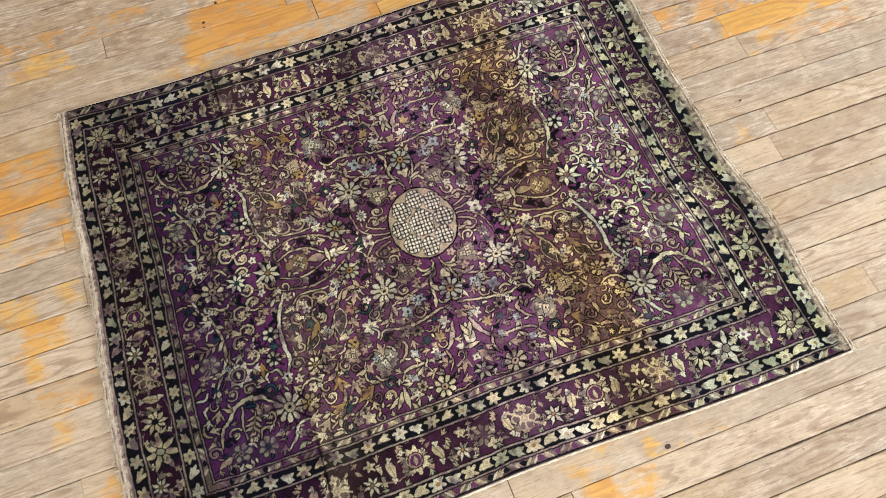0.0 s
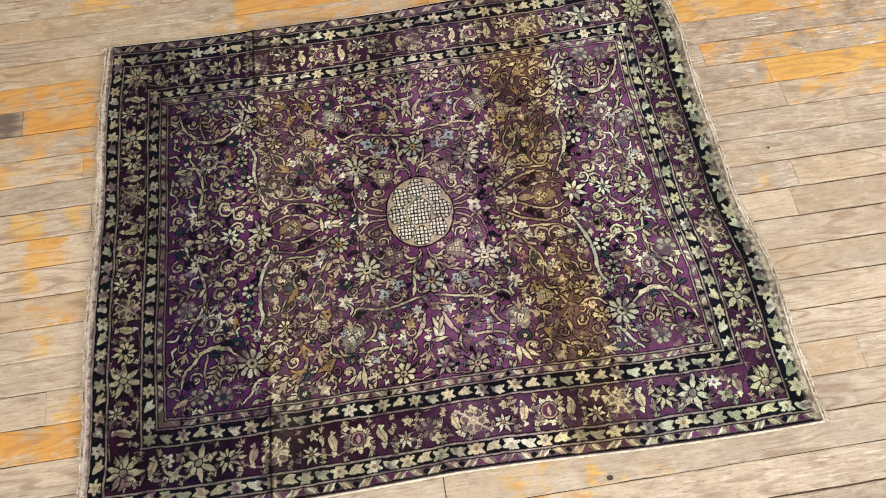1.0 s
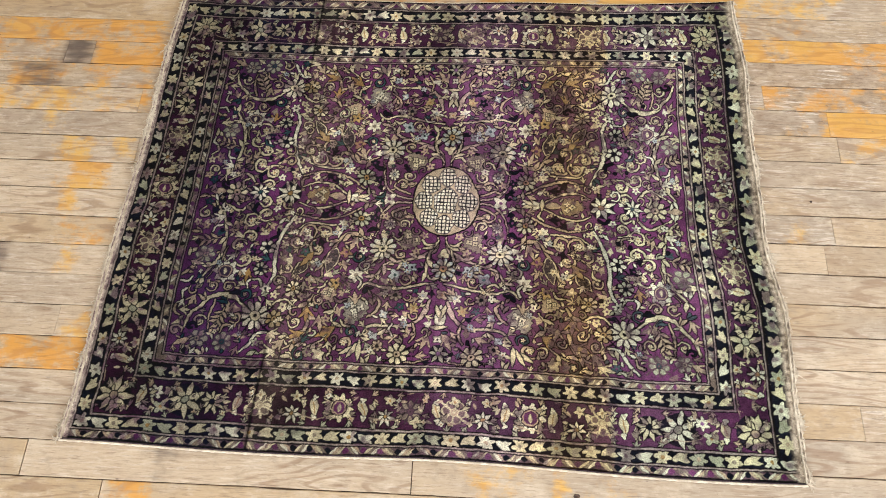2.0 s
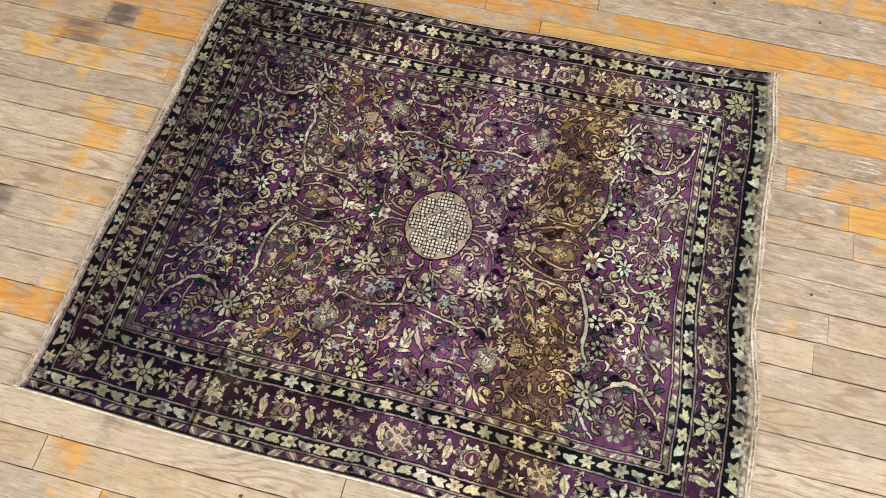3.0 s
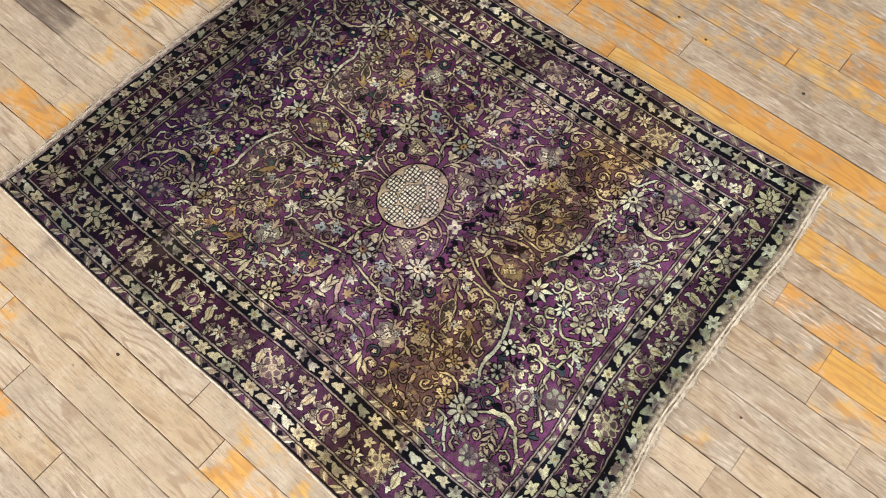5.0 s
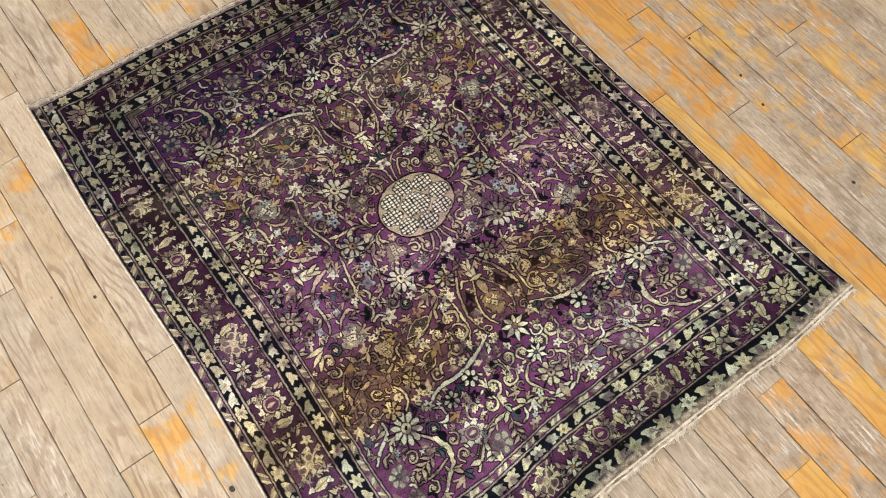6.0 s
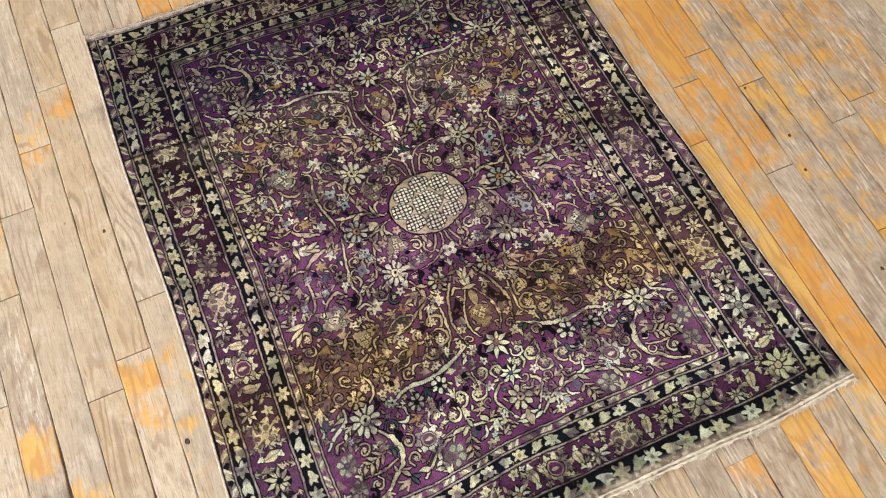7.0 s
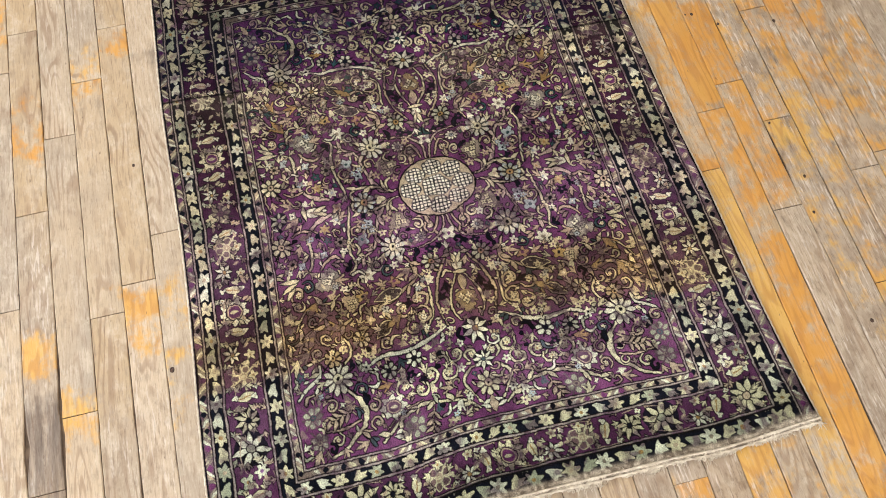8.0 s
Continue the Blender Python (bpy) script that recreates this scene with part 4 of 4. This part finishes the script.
def fringe(u, sign, name, reach, label):
    """Short, matted ends of the warp."""
    r = random.Random(7 if sign > 0 else 8)
    verts, faces = [], []
    count = 5200
    for k in range(count):
        v = V0 + (V1 - V0) * (k + r.random()) / count
        x, y = lie(np.array(u), np.array(v))
        x, y = float(x), float(y)
        h = float(rug_height(np.array(u), np.array(v)))
        tuft = 0.75 + 0.35 * math.sin(v * 61 + sign) + 0.25 * math.sin(v * 143 + 2.0)
        l = reach * r.uniform(0.35, 1.0) * max(0.3, tuft) * (2.2 if r.random() < 0.03 else 1.0)
        a = r.gauss(0.35 * math.sin(v * 87), 0.75)
        x -= sign * 0.006
        path = []
        for i in range(5):
            t = i / 4
            path.append((x + sign * (l + 0.006) * t * math.cos(a), y + l * t * math.sin(a) + 0.002 * math.sin(t * 5 + k), max(0.0010, h + 0.0008 - h * 0.95 * t ** 1.2 + 0.0015 * r.random() * t)))
        w = r.uniform(0.0006, 0.0012)
        pv, pf = tube(path, lambda i: w * (1 - 0.14 * i), 4)
        faces += [tuple(q + len(verts) for q in f) for f in pf]
        verts += pv
    part(name, mesh_of(name, verts, faces, COTTON, True), rug, label)
    # the rolled heading above the fringe
    path = []
    for k in range(360):
        v = V0 + (V1 - V0) * k / 359
        x, y = lie(np.array(u), np.array(v))
        path.append((float(x) + sign * 0.0012 * math.sin(k * 0.9), float(y), float(rug_height(np.array(u), np.array(v))) * 0.62))
    verts, faces = tube(path, lambda k: 0.0024 * (1 + 0.25 * math.sin(k * 1.9) + 0.15 * math.sin(k * 0.37)), 7)
    part("fringe_heading", mesh_of("fringe_heading", verts, faces, COTTON, True), rug, "knotted pale cotton heading")


fringe(U1, 1, "fringe", 0.0095, "short frayed cream cotton fringe")
fringe(U0, -1, "fringe", 0.0090, "short frayed cream cotton fringe")


def loose_thread(u, v, out_u, out_v, seed):
    r = random.Random(seed)
    verts, faces = [], []
    x, y = lie(np.array(u), np.array(v))
    for k in range(9):
        a = math.atan2(out_v, out_u) + r.gauss(0, 0.3)
        l = 0.017 * r.uniform(0.3, 1.0)
        path = [(float(x) + l * t * math.cos(a + 0.6 * t * (k % 3 - 1)), float(y) + l * t * math.sin(a + 0.6 * t * (k % 3 - 1)), 0.006 * (1 - t) + 0.0016) for t in (0, 0.25, 0.5, 0.75, 1.0)]
        pv, pf = tube(path, lambda i: 0.0011 * (1 - 0.15 * i), 4)
        faces += [tuple(q + len(verts) for q in f) for f in pf]
        verts += pv
    part("corner_tassel", mesh_of("corner_tassel", verts, faces, COTTON, True), rug, "frayed cream corner tuft")


loose_thread(U1, V0, 1.0, -0.35, 1)
loose_thread(U1, V1, 1.0, 0.35, 2)
loose_thread(U0, V0, -1.0, -0.4, 3)
loose_thread(U0, V1, -1.0, 0.4, 4)
loose_thread(U0, -0.385, -1.0, 0.25, 5)


# ---- the boards ----
PITCH, SEAM0, SLANT = 0.0627, 0.003, 0.012
JOINTS = {-14: (-0.484, 0.063), -13: (-0.583, -0.132, 0.412), -12: (-0.297, 0.289), -11: (-0.423, 0.115), -10: (-0.553, 0.062), -9: (-0.698, -0.030), -7: (0.744,),
          -5: (-0.705,), -2: (0.730,), -1: (0.754,), 1: (0.904,), 2: (0.795,), 3: (0.784,), 4: (0.658,), 5: (-0.850, -0.790), 8: (0.097,), 9: (-0.036,),
          10: (-0.499, -0.092, 0.213), 11: (0.016,), 12: (-0.263, 0.402), 13: (0.167, 0.498), 14: (0.139,)}
# varnish left on the boards: row, from, to, how much
WEST = {6: ((-1.2, -0.64, 0.72),), 5: ((-1.2, -0.86, 0.4), (-0.78, -0.60, 0.7)), 4: ((-0.95, -0.82, 0.5), (-0.78, -0.62, 0.55)),
        3: ((-1.0, -0.80, 0.6), (-0.78, -0.72, 0.4), (-0.68, -0.6, 0.5)), 2: ((-0.84, -0.78, 0.5),), 1: ((-0.80, -0.74, 0.8), (-0.69, -0.64, 0.5)),
        0: ((-0.77, -0.69, 0.85),), -1: ((-0.76, -0.72, 0.55),), -2: ((-0.75, -0.66, 0.5),), -3: ((-0.74, -0.70, 0.4),), -5: ((-0.69, -0.62, 0.6),),
        -6: ((-0.72, -0.64, 0.8), (-0.82, -0.74, 0.6))}
SOUTH = {-9: ((0.07, 0.11, 0.45), (0.13, 0.16, 0.5), (0.21, 0.24, 0.5), (0.28, 0.36, 0.35)), -10: ((0.08, 0.135, 0.9), (0.16, 0.195, 0.7), (-0.54, -0.47, 0.5)),
         -11: ((-0.50, -0.37, 0.55), (0.06, 0.09, 0.4)), -12: ((0.24, 0.30, 0.6), (0.31, 0.36, 0.4)), -13: ((-0.40, -0.25, 0.4), (0.13, 0.20, 0.7)), -14: ((-0.7, -0.55, 0.6),)}
NORTH = {8: ((-0.40, 0.08, 0.42), (0.083, 0.64, 0.9), (0.64, 0.85, 0.55)), 9: ((-0.34, -0.052, 0.95), (-0.052, 0.22, 0.66), (0.27, 1.2, 0.85)),
         10: ((-0.72, -0.57, 0.6), (-0.32, -0.12, 0.8), (-0.12, 0.195, 0.62), (0.25, 0.40, 0.2)), 11: ((-0.75, -0.40, 0.35), (-0.30, 0.0, 0.42), (0.0, 0.18, 0.55), (0.18, 0.5, 0.35)),
         12: ((-0.297, -0.2, 0.45), (-0.2, 0.1, 0.58), (0.1, 0.37, 0.45), (0.375, 1.2, 0.60)), 13: ((-0.4, 0.1, 0.5), (0.1, 0.46, 0.3), (0.464, 1.2, 0.6)), 14: ((-0.3, 0.139, 0.45), (0.139, 0.8, 0.55)), 15: ((-0.2, 0.8, 0.45),)}
EAST = {7: ((0.62, 0.8, 0.3), (0.95, 1.3, 0.3)), 6: ((0.60, 1.2, 0.8),), 5: ((0.85, 1.2, 0.35),), 4: ((0.64, 0.86, 0.5), (0.9, 1.2, 0.4)), 3: ((0.70, 0.77, 0.35), (0.778, 1.3, 0.9)), 2: ((0.80, 1.1, 0.4),),
        -1: ((0.66, 0.70, 0.3),), -6: ((0.90, 1.0, 0.5),)}
STAINS = {5: ((-0.85, -0.794, 1.0),), 4: ((-0.93, -0.84, 0.7),), -3: ((-1.0, -0.84, 0.75),), 11: ((0.05, 0.20, 0.42),), 12: ((-0.16, -0.10, 0.55),), -13: ((0.24, 0.46, 0.7),), 0: ((0.9, 1.1, 0.3),), -9: ((-0.475, -0.435, 0.6),)}
WEATHER = {-13: ((-0.1, 0.6, 0.5),), -14: ((-0.4, 0.6, 0.35),), -7: ((0.74, 1.0, 0.4),), 4: ((-1.2, -0.6, 0.3), (0.6, 1.3, 0.7)), 5: ((0.6, 1.3, 0.85), (-1.2, -0.8, 0.3)), 6: ((0.6, 1.3, 0.7),),
           7: ((0.6, 1.3, 0.45),), 3: ((0.6, 1.3, 0.6),), 2: ((0.6, 1.3, 0.35), (-1.2, -0.6, 0.35)), 0: ((0.6, 1.3, 0.35),), 1: ((0.6, 1.3, 0.4),), -1: ((0.6, 1.3, 0.3),), -10: ((0.3, 1.0, 0.4),), -11: ((0.3, 1.0, 0.45),), 8: ((-1.2, 1.3, 0.3),), 9: ((-1.2, 1.3, 0.35),), 10: ((-1.2, 1.3, 0.5),), 11: ((-1.2, 1.3, 0.65),),
           12: ((-1.2, 1.3, 0.6),), 13: ((-1.2, 1.3, 0.7),), 14: ((-1.2, 1.3, 0.6),), 15: ((-1.2, 1.3, 0.65),), 16: ((-1.2, 1.3, 0.55),)}
# splits along a seam: seam, from, to, width
SPLITS = ((11, 0.02, 0.16, 0.0055), (-1, 0.62, 1.3, 0.0022), (-2, 0.62, 1.3, 0.0018), (-4, 0.62, 1.2, 0.0016), (-5, 0.62, 1.1, 0.0014), (-3, 0.62, 1.1, 0.0012), (-10, 0.1, 0.9, 0.0016), (12, -0.3, 0.5, 0.0016), (10, 0.2, 0.8, 0.0014), (-13, 0.26, 0.38, 0.010), (-12, 0.12, 0.46, 0.005), (-2, -1.0, -0.84, 0.004), (0, 0.66, 1.1, 0.002), (-8, 0.5, 1.1, 0.0012), (-11, 0.5, 0.9, 0.002))
board_random = random.Random(21)


def amount(tables, row, x):
    best = 0.0
    for t in tables:
        for a, b, k in t.get(row, ()):
            e = min(x - a, b - x)
            best = max(best, k * min(1.0, max(0.0, e / 0.035 + 0.75)))
    return best


def board(row, xa, xb):
    """One strip of flooring with eased, slightly worn edges."""
    r = board_random
    n = max(2, int((xb - xa) / 0.028))
    gap = r.uniform(0.0004, 0.0014)
    tilt, drop = r.uniform(-0.0005, 0.0005), r.uniform(-0.0007, 0.0)
    verts, var, sta, wea = [], [], [], []
    butt = 0.0009 if row < -8 or row > 7 else 0.0003
    half = PITCH * K / 2
    for k in range(n + 1):
        t = k / n
        x = xa + (xb - xa) * t
        x += 0 if 0 < k < n else (butt if k == 0 else -butt)
        lo = hi = gap * 0.5 + r.random() ** 4 * 0.0011
        for s, a, b, w in SPLITS:
            if a <= x <= b:
                bite = w * math.sin(math.pi * (x - a) / (b - a)) * r.uniform(0.25, 1.2)
                lo += bite * 0.7 if s == row else 0
                hi += bite * 0.5 if s == row + 1 else 0
        va, sa = amount((WEST, SOUTH, NORTH, EAST), row, x), amount((STAINS,), row, x)
        wa = amount((WEATHER,), row, x)
        end = butt if k in (0, n) else 0.0
        for y, z in ((-half + lo, -0.0040), (-half + lo, -0.0012), (-half + lo + 0.0014, drop - tilt - end), (half - hi - 0.0014, drop + tilt - end), (half - hi, -0.0012), (half - hi, -0.0040)):
            verts.append((x * K, y, z))
            var.append(va)
            sta.append(sa)
            wea.append(wa)
    faces = []
    for k in range(n):
        for q in range(5):
            a = k * 6 + q
            faces.append((a, a + 6, a + 7, a + 1))
    faces += [tuple(range(6)), tuple(n * 6 + 5 - q for q in range(6))]
    return verts, faces, (("varnish", var), ("stain", sta), ("weather", wea))


def lay_boards(name, verts, faces, values, mat, m):
    me = mesh_of(name, verts, faces, mat)
    for key, v in values:
        at = me.attributes.new(key, "FLOAT", "POINT")
        at.data.foreach_set("value", np.array(v, np.float32))
    ob = new(name, me)
    ob.parent = floor
    ob.matrix_basis = m
    return ob


XE = 3.16 / K
TURN = Matrix.Rotation(math.atan(SLANT), 4, "Z")
rest_v, rest_f, rest_a = [], [], {"varnish": [], "stain": [], "weather": []}
for row in range(-57, 57):
    near = -16 <= row <= 17
    stops = [-XE] + sorted(JOINTS.get(row, ())) + [XE]
    full = [-XE]
    for a, b in zip(stops, stops[1:]):
        # further joints lie only outside the stretch that the known ones cover
        x = a
        while b - x > 1.5:
            x += board_random.uniform(0.75, 1.35)
            if b - x > 0.3 and not (near and (-1.2 < x < -0.66 or 0.66 < x < 1.2 or (abs(x) < 0.7 and not -8 <= row <= 7))):
                full.append(x)
        full.append(b)
    y = K * (SEAM0 + PITCH * (row + 0.5))
    for a, b in zip(full, full[1:]):
        v, f, values = board(row, a, b)
        if near and b > -1.6 and a < 1.6:
            lay_boards("plank", v, f, values, WOOD, TURN @ pose(0, y, 0))
        else:
            rest_f += [tuple(q + len(rest_v) for q in p) for p in f]
            rest_v += [(p[0], p[1] + y, p[2]) for p in v]
            for key, val in values:
                rest_a[key] += val
tagged(lay_boards("outer_planks", rest_v, rest_f, list(rest_a.items()), WOOD_REST, TURN), kind="stuff")


def knot_hole(x, y, r, seed):
    """A small dark knot set in a board."""
    q = random.Random(seed)
    verts = [(0, 0, 0.0002)]
    n = 12
    for k in range(n):
        a = 2 * math.pi * k / n
        l = r * q.uniform(0.8, 1.15)
        verts.append((l * 1.25 * math.cos(a), l * math.sin(a), 0.0009))
    for k in range(n):
        a = 2 * math.pi * k / n
        verts.append((r * 1.7 * math.cos(a), r * 1.35 * math.sin(a), -0.0012))
    faces = [(0, 1 + k, 1 + (k + 1) % n) for k in range(n)] + [(1 + k, 1 + n + k, 1 + n + (k + 1) % n, 1 + (k + 1) % n) for k in range(n)]
    ob = new("knot", mesh_of("knot", verts, faces, KNOT))
    ob.parent = floor
    ob.location = (x * K, y * K, 0)


KNOT = plain_material("dark_knot", (0.10, 0.055, 0.035), (0.03, 0.018, 0.012), 400, 0.7)
knot_hole(-0.186, -0.580, 0.0024, 1)
knot_hole(0.254, -0.548, 0.0032, 2)
knot_hole(-0.289, 0.632, 0.0016, 3)
knot_hole(-0.249, 0.694, 0.0021, 4)
knot_hole(-0.229, 0.816, 0.0026, 5)
knot_hole(0.015, 0.704, 0.0016, 6)
knot_hole(0.227, 0.709, 0.0021, 7)
knot_hole(0.460, 0.722, 0.0026, 8)
knot_hole(0.697, 0.726, 0.0016, 9)
knot_hole(0.148, 0.724, 0.0021, 10)
knot_hole(-0.287, 0.646, 0.0026, 11)
knot_hole(0.720, 0.044, 0.0016, 12)
